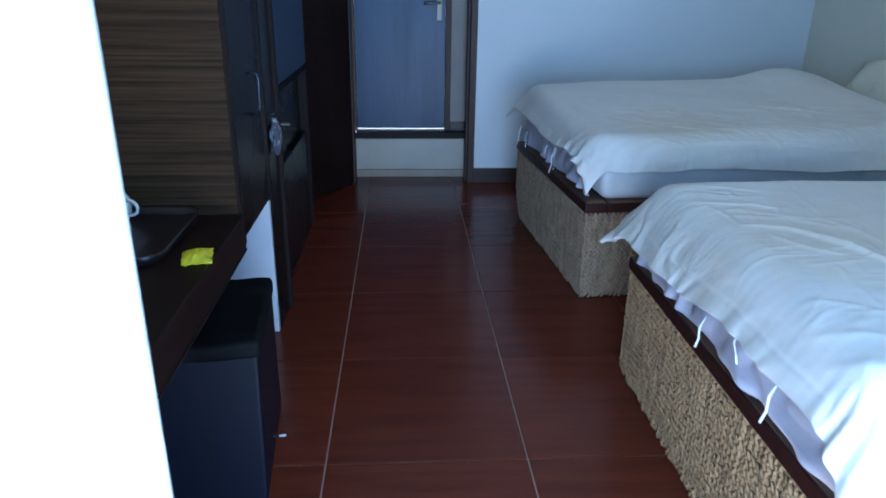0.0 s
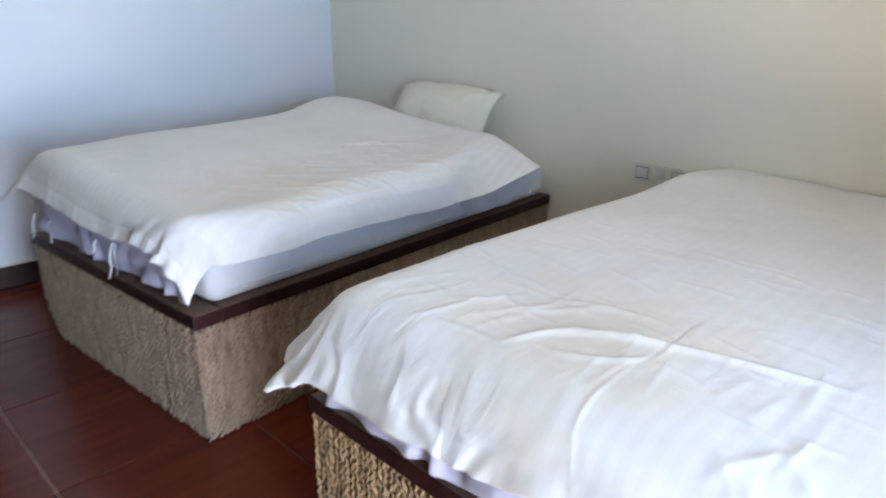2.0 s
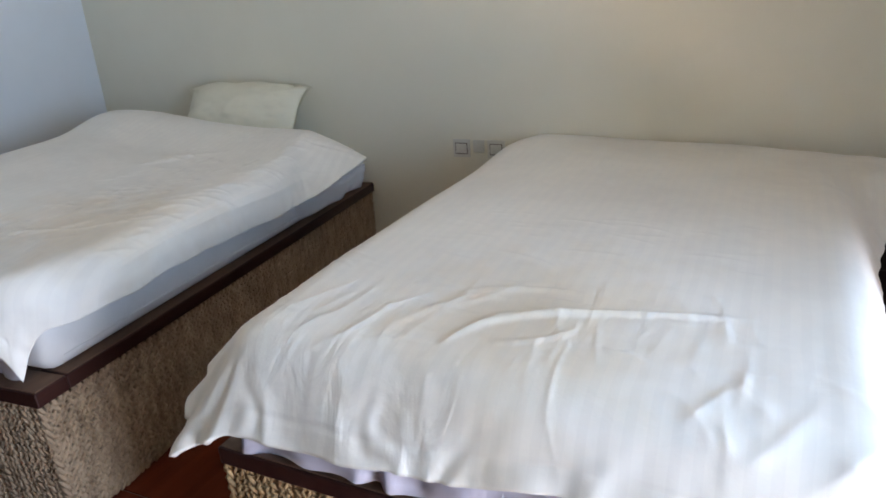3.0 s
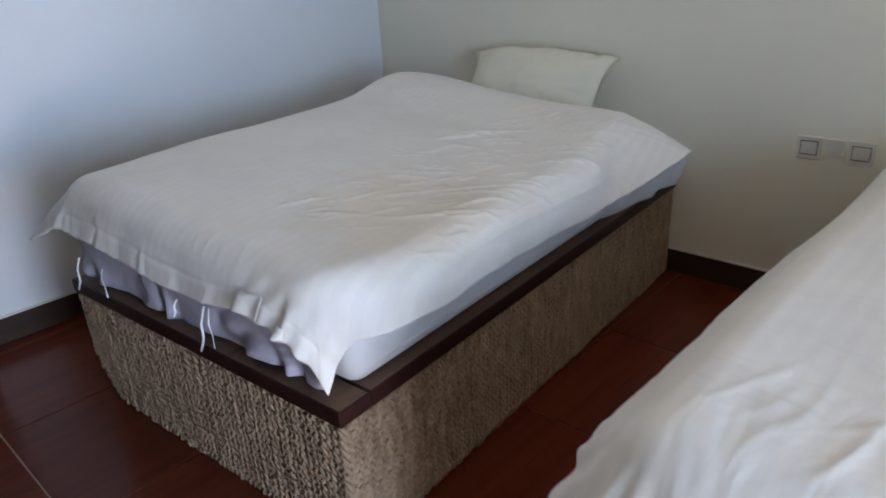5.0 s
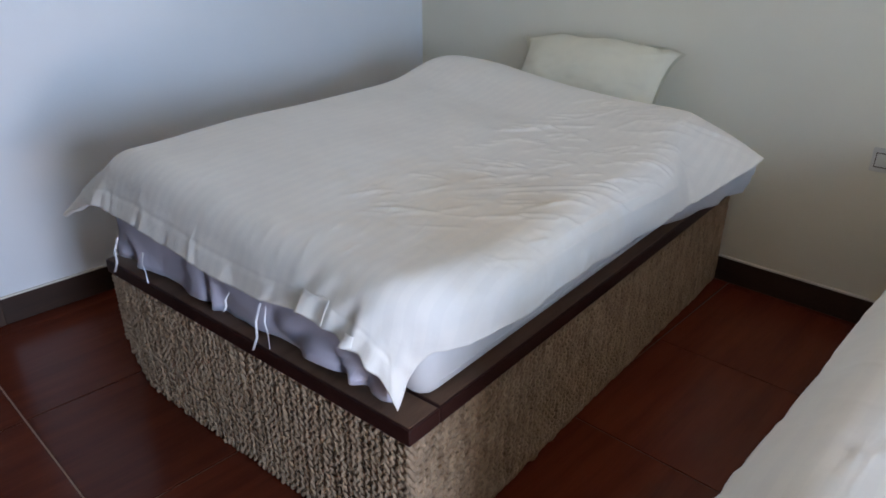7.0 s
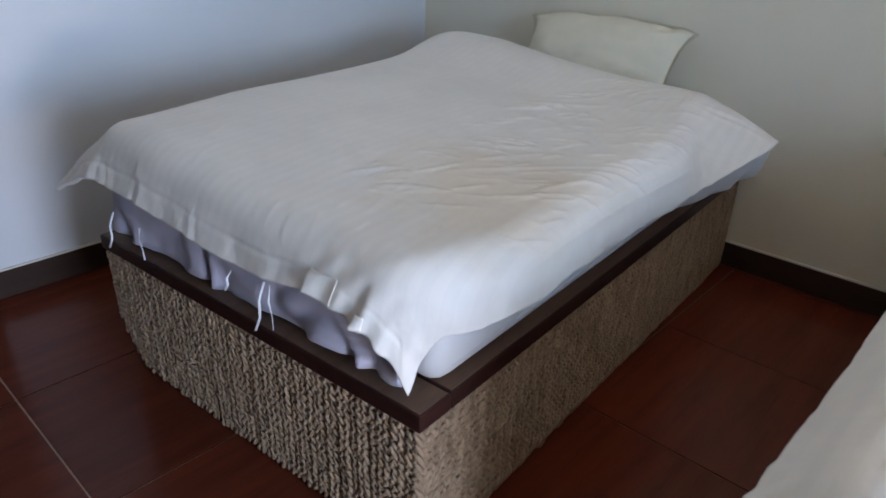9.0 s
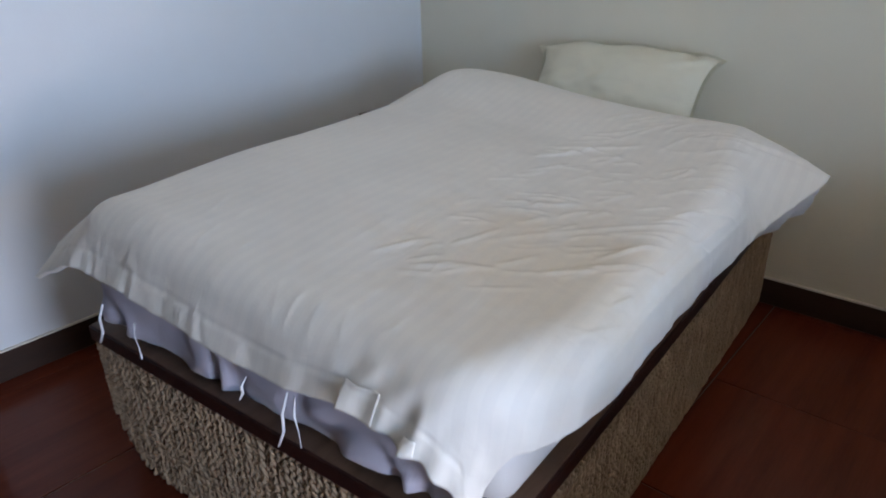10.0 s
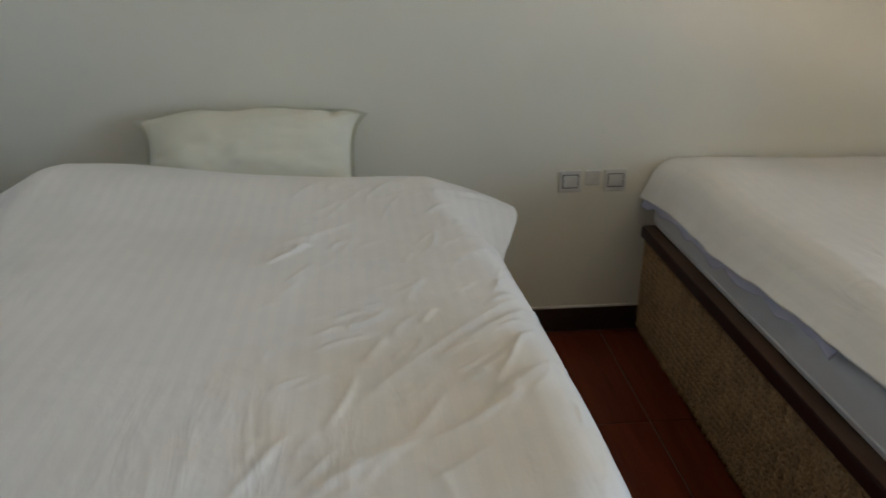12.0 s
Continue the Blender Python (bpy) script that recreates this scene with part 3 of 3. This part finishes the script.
# the side bulges out over the ledge, while the corner at the foot is tucked in
gu, gv = np.meshgrid(np.linspace(0, 1, P.shape[0]), np.linspace(0, 1, P.shape[1]), indexing="ij")
gu, gv = -0.105 + 1.765 * gu, -0.135 + 1.6 * gv
P[..., 1] += (0.048 - 0.116 * smoothstep(-0.05, 0.32, gu) + 0.068 * smoothstep(1.15, 1.5, gu)) * (1 - smoothstep(0.05, 0.55, gv))
# crumples in the hem near that corner
crumple = (1 - smoothstep(-0.05, 0.06, gu)) * np.exp(-((gv - 0.14) / 0.15) ** 2)
P[..., 0] += 0.0045 * crumple * np.sin(gv * 72 + gu * 25)
P[..., 2] += 0.0035 * crumple * np.cos(gv * 57 - gu * 30)
DUVET_A_SHEET = P
duvet_a = thing("duvet", A_M, "rumpled white cotton duvet spread over the far bed", "duvet", "two duvets")
ob = grid_mesh("cover", P, DUVET, 0.014)
ob.parent = duvet_a


def skirt_flap(parent, u, v0, v1, z0, z1, seed, flare=0.012):
    """The loose lower layer of the duvet cover at the foot."""
    nv, nz = 150, 10
    T, S = np.meshgrid(np.linspace(v0, v1, nv), np.linspace(0, 1, nz), indexing="ij")
    w = noise2(T, S * 0.3, 5.0, seed)
    X = u - flare * S - 0.010 * S * np.sin(T * 24 + 9 * w) - 0.004 * S * np.sin(T * 51 + 12 * w) - 0.014 * w * S
    Z = z0 + (z1 - z0 + 0.02 * w) * S
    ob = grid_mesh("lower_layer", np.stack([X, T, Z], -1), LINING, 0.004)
    ob.parent = parent
    ob["label"] = "crumpled lower layer of the cover"


# the cover's lower layer shows again under the corner near the pillow
S, T = np.meshgrid(np.linspace(0, 1, 40), np.linspace(0, 1, 14), indexing="ij")
wob = noise2(S, T, 3.0, 21.0)
flap = np.stack([1.25 + 0.37 * S + 0.03 * T * (1 - S), 0.0 - 0.165 * S + 0.045 * T + 0.014 * wob + 0.009 * T * np.sin(S * 17 + 3 * wob),
                 0.640 + 0.010 * S - 0.175 * (1 - 0.42 * S) * T * smoothstep(-0.03, 0.12, S) + 0.008 * wob], -1)
ob = grid_mesh("lower_layer", flap, SHEET, 0.005)
ob.parent = duvet_a
ob["label"] = "lower layer of the cover hanging at the corner"
skirt_flap(duvet_a, 0.045, 0.085, 1.24, 0.64, 0.466, 7.0)
for v, z0, z1, s in ((1.12, 0.575, 0.462, 0.03), (0.98, 0.57, 0.49, -0.03), (0.57, 0.585, 0.535, 0.01), (0.445, 0.60, 0.468, 0.03), (0.425, 0.60, 0.50, -0.02)):
    ribbon(duvet_a, -0.012, v, z0, z1, s)

# two bits of the hem folded back on the cover
cover_u, cover_v = np.linspace(-0.105, 1.66, 370), np.linspace(-0.135, 1.465, 330)
for u0, u1, v0, v1 in ((-0.103, -0.035, 0.19, 0.285), (-0.103, -0.070, 0.075, 0.12)):
    I = np.where((cover_u >= u0) & (cover_u <= u1))[0]
    J = np.where((cover_v >= v0) & (cover_v <= v1))[0]
    Q = DUVET_A_SHEET[np.ix_(I, J)] + np.array((-0.0035, 0, 0.002))
    Q[..., 0] -= 0.013 * np.linspace(0, 1, len(J))[None, :] * np.linspace(1, 0.2, len(I))[:, None]
    ob = grid_mesh("turned_hem", Q, DUVET, 0.001)
    ob.parent = duvet_a

# near bed
B_L, B_W = 2.02, 1.31
B_M = pose(0.895, 0.885, 0, 0, 0, -1.0)
bed_b = bed_base("bed", B_M, B_L, B_W, ("foot", "north"), "single bed with plaited seagrass base and dark wooden rim", 21, ROPE_WARM)
mattress(B_M @ pose(0, B_W - 0.004, 0) @ Matrix.Diagonal((1, -1, 1, 1)), B_L, B_W, 0.625, "thick white mattress on the near bed's ledge")

B_CREASES = random_creases(8, (0.1, 0.9, 0.2, 1.2), 60, 85, 12, (0.05, 0.18), (0.0008, 0.0022), (0.005, 0.009)) \
    + random_creases(9, (-0.08, 0.30, 0.2, 1.25), 26, 5, 16, (0.08, 0.2), (0.0008, 0.002), (0.007, 0.012)) \
    + random_creases(10, (-0.06, 0.16, 0.0, 0.55), 8, 35, 12, (0.08, 0.18), (0.001, 0.0022), (0.009, 0.014)) \
    + random_creases(11, (0.02, 0.30, 0.85, 1.25), 14, -25, 20, (0.10, 0.22), (0.0012, 0.0035), (0.008, 0.014)) \
    + [((0.12, 0.80), (0.28, 0.71), 0.011, 0.0065, 0.012), ((0.25, 0.74), (0.385, 0.30), 0.010, 0.008, 0.014), ((0.20, 0.77), (0.31, 0.56), 0.009, 0.006, 0.02),
       ((0.15, 0.72), (0.24, 0.58), 0.009, 0.005, -0.02), ((0.33, 0.86), (0.40, 0.62), 0.009, 0.005, 0.02), ((0.09, 0.09), (-0.07, 0.20), 0.015, 0.004, 0.01),
       ((0.10, 0.19), (-0.05, 0.29), 0.014, 0.0035, 0.01), ((0.14, 0.30), (0.02, 0.36), 0.012, 0.004, 0.0), ((0.22, 0.583), (-0.02, 0.568), 0.004, 0.002, 0.0),
       ((-0.01, 0.568), (-0.14, 0.53), 0.004, 0.002, 0.0)]


def b_top(u, v):
    return 0.738 + 0.012 * np.sin(u * 2.1) - 0.015 * smoothstep(1.5, 2.0, u) + 0.034 * np.exp(-((u - 1.75) / 0.30) ** 2 - ((v - 1.12) / 0.25) ** 2)


def b_hang(u, v, south):
    return np.full(u.shape, 1.05), np.where(south, 1.2 - 1.1 * smoothstep(1.0, 1.7, u), 0.78 + 0.30 * smoothstep(0.5, 1.7, u))


def b_reach(u, v, south):
    return np.where(south, 1.0, 1.0 + 0.30 * smoothstep(0.5, 1.8, u))


def b_foot_reach(v):
    return 0.83 + 0.17 * smoothstep(0.45, 0.95, v)


def b_relief(U, V):
    return sum(ridge(U, V, *c) for c in B_CREASES)


P = drape((0.10, 2.1, 0.14, 1.19), (-0.158, 1.985, -0.10, 1.362), b_top, b_hang, b_reach, b_relief, 5.1, -0.20, 0.0075, 0.009, foot_reach=b_foot_reach)
duvet_b = thing("duvet", B_M, "rumpled white striped cotton duvet spread over the near bed", "duvet", "two duvets")
ob = grid_mesh("cover", P, DUVET_NEAR, 0.014)
ob.parent = duvet_b
# second layer of the cover, peeping out under the hem on the aisle side
I = np.where((np.linspace(-0.158, 1.985, 370) > 0.75))[0]
Q = P[I, -16:] + np.array((0, -0.010, -0.032))
Q[..., 2] += 0.006 * np.sin(Q[..., 0] * 31) - 0.004 * np.sin(Q[..., 0] * 53)
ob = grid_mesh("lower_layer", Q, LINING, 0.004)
ob.parent = duvet_b
ob["label"] = "lower layer of the cover under the hem"
skirt_flap(duvet_b, 0.042, 0.05, 1.24, 0.63, 0.463, 12.0, 0.034)
for v, z0, z1, s in ((0.63, 0.56, 0.475, 0.0), (0.47, 0.60, 0.55, -0.05), (0.283, 0.59, 0.488, 0.01)):
    ribbon(duvet_b, -0.022, v, z0, z1, s)


# pillow leaning on the wall at the head of the far bed
def pillow():
    th = thing("pillow", look((2.755, 3.605, 0.795), (2.755 + 0.84, 3.605, 0.795 - 0.54)), "cream-white pillow leaning on the wall above the duvet", "pillow")
    n = 60
    a, b = np.meshgrid(np.linspace(-1, 1, n), np.linspace(-1, 1, n), indexing="ij")
    for side in (1, -1):
        puff = (np.clip(1 - (np.abs(a) / 0.96) ** 3, 0, 1) * np.clip(1 - (np.abs(b) / 0.95) ** 2.6, 0, 1)) ** 0.55
        w = noise2(a, b, 2.4, 3.0 + side)
        fine = noise2(a, b, 6.0, 8.0 + side)
        ear = (np.abs(a) * np.abs(b)) ** 4
        X = a * (0.366 - 0.016 * (1 - b * b) + (0.018 + 0.020 * b) * ear)
        Y = b * (0.172 + 0.036 * (1 - a ** 4)) + 0.005 * np.sin(a * 9) * b * b
        pull = np.sin(np.arctan2(1.05 - np.abs(b), 1.05 - np.abs(a)) * 16) * np.exp(-((1 - np.abs(a)) ** 2 + (1 - np.abs(b)) ** 2) / 0.25)
        Z = side * (0.098 * puff + (0.012 * w + 0.006 * fine) * puff ** 0.3 + 0.005 * pull * puff ** 0.3) - 0.045 * np.exp(-((a - 0.74) / 0.07) ** 2 - ((b - 0.88) / 0.09) ** 2)
        ob = grid_mesh("cover", np.stack([X, Y, Z], -1), PILLOW)
        ob.parent = th


pillow()


# bedside tables
def bedside(x0, x1, y0, y1, z, label):
    th = thing("bedside_table", pose(x0, y0, 0), label, "bedside table", "bedside tables")
    w, d = x1 - x0, y1 - y0
    part("top", bm_box(0, w, 0, d, z - 0.03, z, 0.004, 2), RIM, th)
    part("carcass", bm_box(0.012, w - 0.005, 0.012, d - 0.012, 0.06, z - 0.031, 0.003, 1), DARKWOOD, th)
    dr = part("drawer", bm_box(0.0, 0.0115, 0.02, d - 0.02, z - 0.20, z - 0.045, 0.003, 1), DARKWOOD, th)
    part("knob", bm_lathe([(0.006, 0), (0.006, 0.012), (0.013, 0.018), (0.012, 0.026), (0.004, 0.03)], 14, m=pose(0, d / 2, z - 0.12, 0, -90, 0)), CHROME, dr, smooth=True)
    for a in (0.02, w - 0.06):
        for b in (0.02, d - 0.06):
            part("leg", bm_box(a, a + 0.04, b, b + 0.04, 0, 0.0595, 0.003, 1), DARKWOOD, th)


bedside(2.46, 2.925, 4.36, 4.776, 0.61, "dark wooden bedside table in the corner behind the far bed")
bedside(2.46, 2.925, 0.405, 0.83, 0.61, "dark wooden bedside table beyond the near bed")


# sockets on the wall between the beds
def wall_plate(y, z, w, h, rocker):
    th = thing("wall_socket" if not rocker else "light_switch", pose(E_X, y, z), "ivory plastic wall plate between the beds" if not rocker else "square ivory rocker switch on the wall between the beds", "socket" if not rocker else "switch", "plates between the beds")
    part("plate", bm_box(-0.009, 0, -w / 2, w / 2, -h / 2, h / 2, 0.003, 2), PLASTIC, th)
    if rocker:
        part("gap", bm_box(-0.0100, -0.0092, -0.031, 0.031, -0.027, 0.027), SHADOWGAP, th, "dark joint round the rocker")
        part("rocker", bm_box(-0.0135, -0.0101, -0.0275, 0.0275, -0.0225, 0.0235, 0.0015, 2), PLASTIC, th)



wall_plate(2.455, 0.646, 0.086, 0.086, True)
wall_plate(2.281, 0.646, 0.086, 0.086, True)
wall_plate(2.368, 0.658, 0.056, 0.058, False)


# ---- built-in furniture along the west wall ----
zebra = thing("partition_panel", pose(0, 0, 0), "tall zebrano veneer side panel of the built-in unit", "panel")
part("board", bm_box(W_X + 0.002, -0.368, 2.05, 2.085, 0.553, 2.40, 0.002, 1), ZEBRA, zebra)
part("edge_band", bm_box(-0.3678, -0.358, 2.05, 2.085, 0.553, 2.40, 0.002, 1), EDGE, zebra, "brown edge band")

console = thing("desk", pose(0, 0, 0), "dark brown built-in desk with a deep front apron", "desk")
part("top", bm_box(W_X + 0.002, -0.350, 0.75, 2.049, 0.632, 0.66, 0.003, 2), DARKWOOD, console)
part("apron", bm_box(-0.372, -0.353, 0.775, 2.049, 0.55, 0.6315, 0.002, 1), DARKWOOD, console)
part("apron_edge", bm_box(-0.374, -0.350, 0.775, 2.049, 0.543, 0.5495, 0.001, 1), EDGE, console, "brown worn edge")
part("side_panel", bm_box(W_X + 0.002, -0.36, 0.75, 0.774, 0, 0.631, 0.002, 1), DARKWOOD, console)
part("back_panel", bm_box(-0.66, -0.64, 0.776, 2.531, 0, 0.550), DARKWOOD, console)

# cabinet fronts beyond the panel
unit = thing("media_unit", pose(0, 0, 0), "dark brown high-gloss built-in unit carrying the television", "cabinet")
part("front", bm_box(W_X + 0.002, -0.372, 2.086, 2.56, 0.553, 2.40, 0.003, 1), LACQUER, unit, "dark glossy front")
part("back_board", bm_box(W_X + 0.002, -0.43, 2.78, 3.86, 0.56, 2.40, 0.003, 1), LACQUER, unit, "dark glossy back board")
part("low_cabinet", bm_box(W_X + 0.002, -0.40, 2.78, 3.86, 0.0, 0.5595, 0.003, 1), LACQUER, unit)
part("column", bm_box(W_X + 0.002, -0.362, 2.5605, 2.755, 0, 2.40, 0.003, 1), LACQUER, unit)
part("upright", bm_box(W_X + 0.002, -0.348, 2.756, 2.779, 0, 2.40, 0.002, 1), EDGE, unit, "brown edged upright board")
part("upright", bm_box(W_X + 0.002, -0.385, 3.861, 3.884, 0, 2.40, 0.002, 1), EDGE, unit, "brown edged upright board")
part("low_panel", bm_box(W_X + 0.002, -0.370, 2.532, 2.558, 0.0, 0.5515, 0.003, 1), WHITE, unit, "white laminate panel")

tv = thing("television", pose(0, 0, 0), "flat television with a silver edge on the glossy back board", "television")
part("housing", bm_box(-0.4295, -0.365, 2.80, 3.72, 0.915, 1.50, 0.006, 2), BLACK, tv)
part("screen", bm_box(-0.3645, -0.361, 2.825, 3.70, 0.94, 1.475, 0.001, 1), SCREEN, tv, "bluish reflecting glass")
part("bezel", bm_box(-0.3648, -0.356, 2.798, 2.824, 0.913, 1.50, 0.003, 2), SILVER, tv, "silver side bezel")
part("bezel", bm_box(-0.3648, -0.356, 2.825, 3.722, 0.913, 0.9395, 0.002, 1), BLACK, tv)

# black-topped box under the ledge
box = thing("storage_box", pose(-0.238, 1.595, 0, 0, 0, 5) @ pose(0.238, -1.595, 0), "black-lidded dark navy box standing at the desk", "box")
bm = bm_box(-0.50, -0.243, 1.60, 2.02, 0.0, 0.437, 0.008, 2)
for v in bm.verts:
    if v.co.y < 1.7:
        v.co.y -= 0.055 * (1 - v.co.z / 0.437)
part("body", bm, NAVY, box)
bm = bm_box(-0.507, -0.236, 1.588, 2.027, 0.415, 0.466, 0.016, 4)
bmesh.ops.subdivide_edges(bm, edges=[e for e in bm.edges if e.calc_length() > 0.1], cuts=12, use_grid_fill=True)
for v in bm.verts:
    v.co += Vector((0.4, 0.5, 1.0)) * 0.007 * noise.noise(v.co * 11)
part("lid", bm, BLACK, box, "soft black lid", smooth=True)
part("scratch", bm_tube([(-0.40, 1.5905, 0.37), (-0.395, 1.579, 0.28), (-0.382, 1.5715, 0.22), (-0.378, 1.5565, 0.10)], 0.0012, 5), EDGE, box)

# bar handle and hook of the unit, with a crumpled bag hung on the hook
part("handle", bm_tube([(-0.372, 2.40, 0.90), (-0.350, 2.40, 0.905), (-0.346, 2.40, 0.92), (-0.346, 2.40, 1.02), (-0.350, 2.40, 1.035), (-0.372, 2.40, 1.04)], 0.0045, 8), SILVER, unit, "bar handle", smooth=True)
part("hook", bm_tube([(-0.363, 2.60, 0.868), (-0.343, 2.60, 0.866), (-0.338, 2.60, 0.872)], 0.004, 8), SILVER, unit, smooth=True)
part("lever", bm_tube([(-0.430, 2.95, 0.765), (-0.385, 2.95, 0.765), (-0.340, 2.953, 0.764)], 0.005, 8), CHROME, unit, "short metal lever", smooth=True)

# white rings hanging on the glossy front
def hanging_ring(y, z, r):
    th = thing("hanging_ring", pose(-0.326, y, z, 0, 0, 90), "white plastic ring hanging on the dark glossy front", "ring", "rings on the unit")
    part("ring", bm_tube([(0.0, r * math.sin(a), r * math.cos(a)) for a in np.linspace(0, 2 * math.pi, 33)], 0.0045, 8), PLASTIC, th, smooth=True)
    part("peg", bm_tube([(0, 0.046, 0.0), (0, r + 0.001, 0.0)], 0.005, 8), SILVER, th, smooth=True)


hanging_ring(2.50, 1.325, 0.040)
hanging_ring(2.20, 1.325, 0.040)

bm = bmesh.new()
bmesh.ops.create_icosphere(bm, subdivisions=4, radius=1.0)
for v in bm.verts:
    k = 1 + 0.5 * noise.noise(v.co * 2.6 + Vector((3, 1, 4))) + 0.3 * noise.noise(v.co * 6)
    neck = 0.25 + 0.75 * min(1.0, max(0.0, (1.0 - v.co.z) * 1.1))
    v.co = Vector((v.co.x * 0.016 * k, v.co.y * 0.062 * k * neck - 0.03 * max(v.co.z, 0) ** 2, v.co.z * 0.074 * (0.8 + 0.2 * k)))
bag = thing("plastic_bag", pose(-0.343, 2.635, 0.782), "crumpled greyish-white plastic bag hanging on the glossy unit", "bag")
part("film", bm, BAGFILM, bag, smooth=True)

bm = bmesh.new()
bmesh.ops.create_icosphere(bm, subdivisions=2, radius=1.0)
for v in bm.verts:
    k = 1 + 0.4 * noise.noise(v.co * 2.0)
    v.co = Vector((v.co.x * 0.012 * k, v.co.y * 0.005 * k, max(v.co.z, -0.5) * 0.004 * k + 0.0025))
scrap = thing("paper_scrap", pose(-0.247, 1.84, 0.0), "tiny white scrap of paper on the floor tiles", "scrap")
part("paper", bm, WHITE, scrap)

# tray, teapots and packet
def tray():
    th = thing("tray", pose(-0.615, 1.83, 0.6602), "dark wooden serving tray on the desk", "tray")
    def outline(w, d, r):
        pts = []
        for cx, cy, a0 in ((w - r, d - r, 0), (r - w, d - r, 90), (r - w, r - d, 180), (w - r, r - d, 270)):
            pts += [(cx + r * math.cos(radians(a0 + 15 * k)), cy + r * math.sin(radians(a0 + 15 * k))) for k in range(7)]
        return pts

    def rings(levels):
        bm = bmesh.new()
        loops = [[bm.verts.new((x, y, z)) for x, y in outline(0.15 - inset, 0.21 - inset, 0.06 - inset)] for inset, z in levels]
        for lower, upper in zip(loops, loops[1:]):
            for k in range(28):
                bm.faces.new((lower[k], lower[(k + 1) % 28], upper[(k + 1) % 28], upper[k]))
        return bm, loops

    bm, loops = rings(((0.014, 0.0), (0.014, 0.008)))
    bm.faces.new(loops[0][::-1])
    bm.faces.new(loops[1])
    part("bottom", bm, TRAY, th)
    bm, loops = rings(((0.0135, 0.0005), (0.006, 0.001), (0.0, 0.026), (0.003, 0.029), (0.008, 0.026), (0.0135, 0.0085), (0.0135, 0.0005)))
    part("side", bm, TRAY, th, "raised rounded edge", smooth=True)


tray()


def teapot(x, y, s, turn, flower, label):
    th = thing("teapot", pose(x, y, 0.6686, 0, 0, turn) @ Matrix.Scale(s, 4), label, "teapot", "teapots on the tray")
    prof = [(0.040, 0.0), (0.044, 0.004), (0.053, 0.014), (0.058, 0.032), (0.059, 0.056), (0.056, 0.078), (0.047, 0.090), (0.040, 0.094)]
    part("body", bm_lathe(prof, 32), CHINA, th, smooth=True)
    lid = part("lid", bm_lathe([(0.041, 0.0942), (0.040, 0.099), (0.030, 0.107), (0.012, 0.112), (0.007, 0.116), (0.011, 0.124), (0.009, 0.131), (0.003, 0.134)], 28), CHINA, th, smooth=True)
    pts = [(0.056, 0, 0.078)] + [(0.060 + 0.034 * math.sin(a), 0, 0.052 + 0.027 * math.cos(a)) for a in np.linspace(0.2, 2.9, 10)] + [(0.055, 0, 0.026)]
    part("handle", bm_tube(pts, 0.0055, 8), CHINA, th, smooth=True)
    part("spout", bm_tube([(-0.050, 0, 0.035), (-0.072, 0, 0.048), (-0.083, 0, 0.070), (-0.096, 0, 0.086)], 0.009, 10), CHINA, th, smooth=True)
    if flower:
        for k in range(5):
            a = 2 * math.pi * k / 5
            c = Vector((0.012 * math.cos(a), -0.0615, 0.050 + 0.012 * math.sin(a)))
            part("flower", bm_lathe([(0.009, -0.001), (0.008, 0.001), (0.003, 0.0016)], 10, m=Matrix.Translation(c) @ pose(0, 0, 0, 90, 0, 0)), RED, th, "red painted petal")


teapot(-0.700, 1.84, 0.86, 20, True, "white porcelain teapot with a red painted flower")
teapot(-0.700, 1.965, 0.86, -15, False, "plain white porcelain teapot with a round handle")

bm = bmesh.new()
rnd = random.Random(5)
n = 9
vs = [[bm.verts.new(((i / (n - 1) - 0.5) * 0.075 + rnd.uniform(-0.002, 0.002), (j / (n - 1) - 0.5) * 0.10 + rnd.uniform(-0.002, 0.002),
       0.004 + 0.016 * (1 - (2 * i / (n - 1) - 1) ** 2) * (1 - (2 * j / (n - 1) - 1) ** 2) + rnd.uniform(0, 0.005))) for j in range(n)] for i in range(n)]
for i in range(n - 1):
    for j in range(n - 1):
        bm.faces.new((vs[i][j], vs[i + 1][j], vs[i + 1][j + 1], vs[i][j + 1]))
packet = thing("snack_packet", pose(-0.390, 1.685, 0.6602, 0, 0, 14), "crumpled yellow foil packet lying on the desk edge", "packet")
ob = part("foil", bm, YELLOW, packet)
s = ob.modifiers.new("thickness", "SOLIDIFY")
s.thickness, s.offset = 0.004, -1


wrapper = copy_thing(packet, pose(-0.60, 1.43, 0.6602, 0, 0, 60) @ Matrix.Scale(0.55, 4))
tagged(wrapper, "small yellow foil wrapper lying on the desk")

# ---- floor tiles, one by one ----
floor_ob = bpy.data.objects["floor"]
tile_meshes = {}
xs = [W_X, -0.70, -0.10, 0.50, 1.10, 1.70, 2.30, 2.90, E_X]
ys = [-0.6, -0.10, 0.50, 1.10, 1.70, 2.30, 2.90, 3.50, 4.10, 4.70, 4.95]
for x0, x1 in zip(xs, xs[1:]):
    for y0, y1 in zip(ys, ys[1:]):
        w, d = x1 - x0 - 0.0055, y1 - y0 - 0.0055
        if w < 0.01:
            continue
        key = (round(w, 3), round(d, 3))
        if key not in tile_meshes:
            tile_meshes[key] = mesh_of("tile", bm_box(-w / 2, w / 2, -d / 2, d / 2, -0.010, 0.0, 0.0012, 1), TILE)
        ob = new("tile", tile_meshes[key])
        ob.parent = floor_ob
        ob.location = ((x0 + x1) / 2, (y0 + y1) / 2, 0)
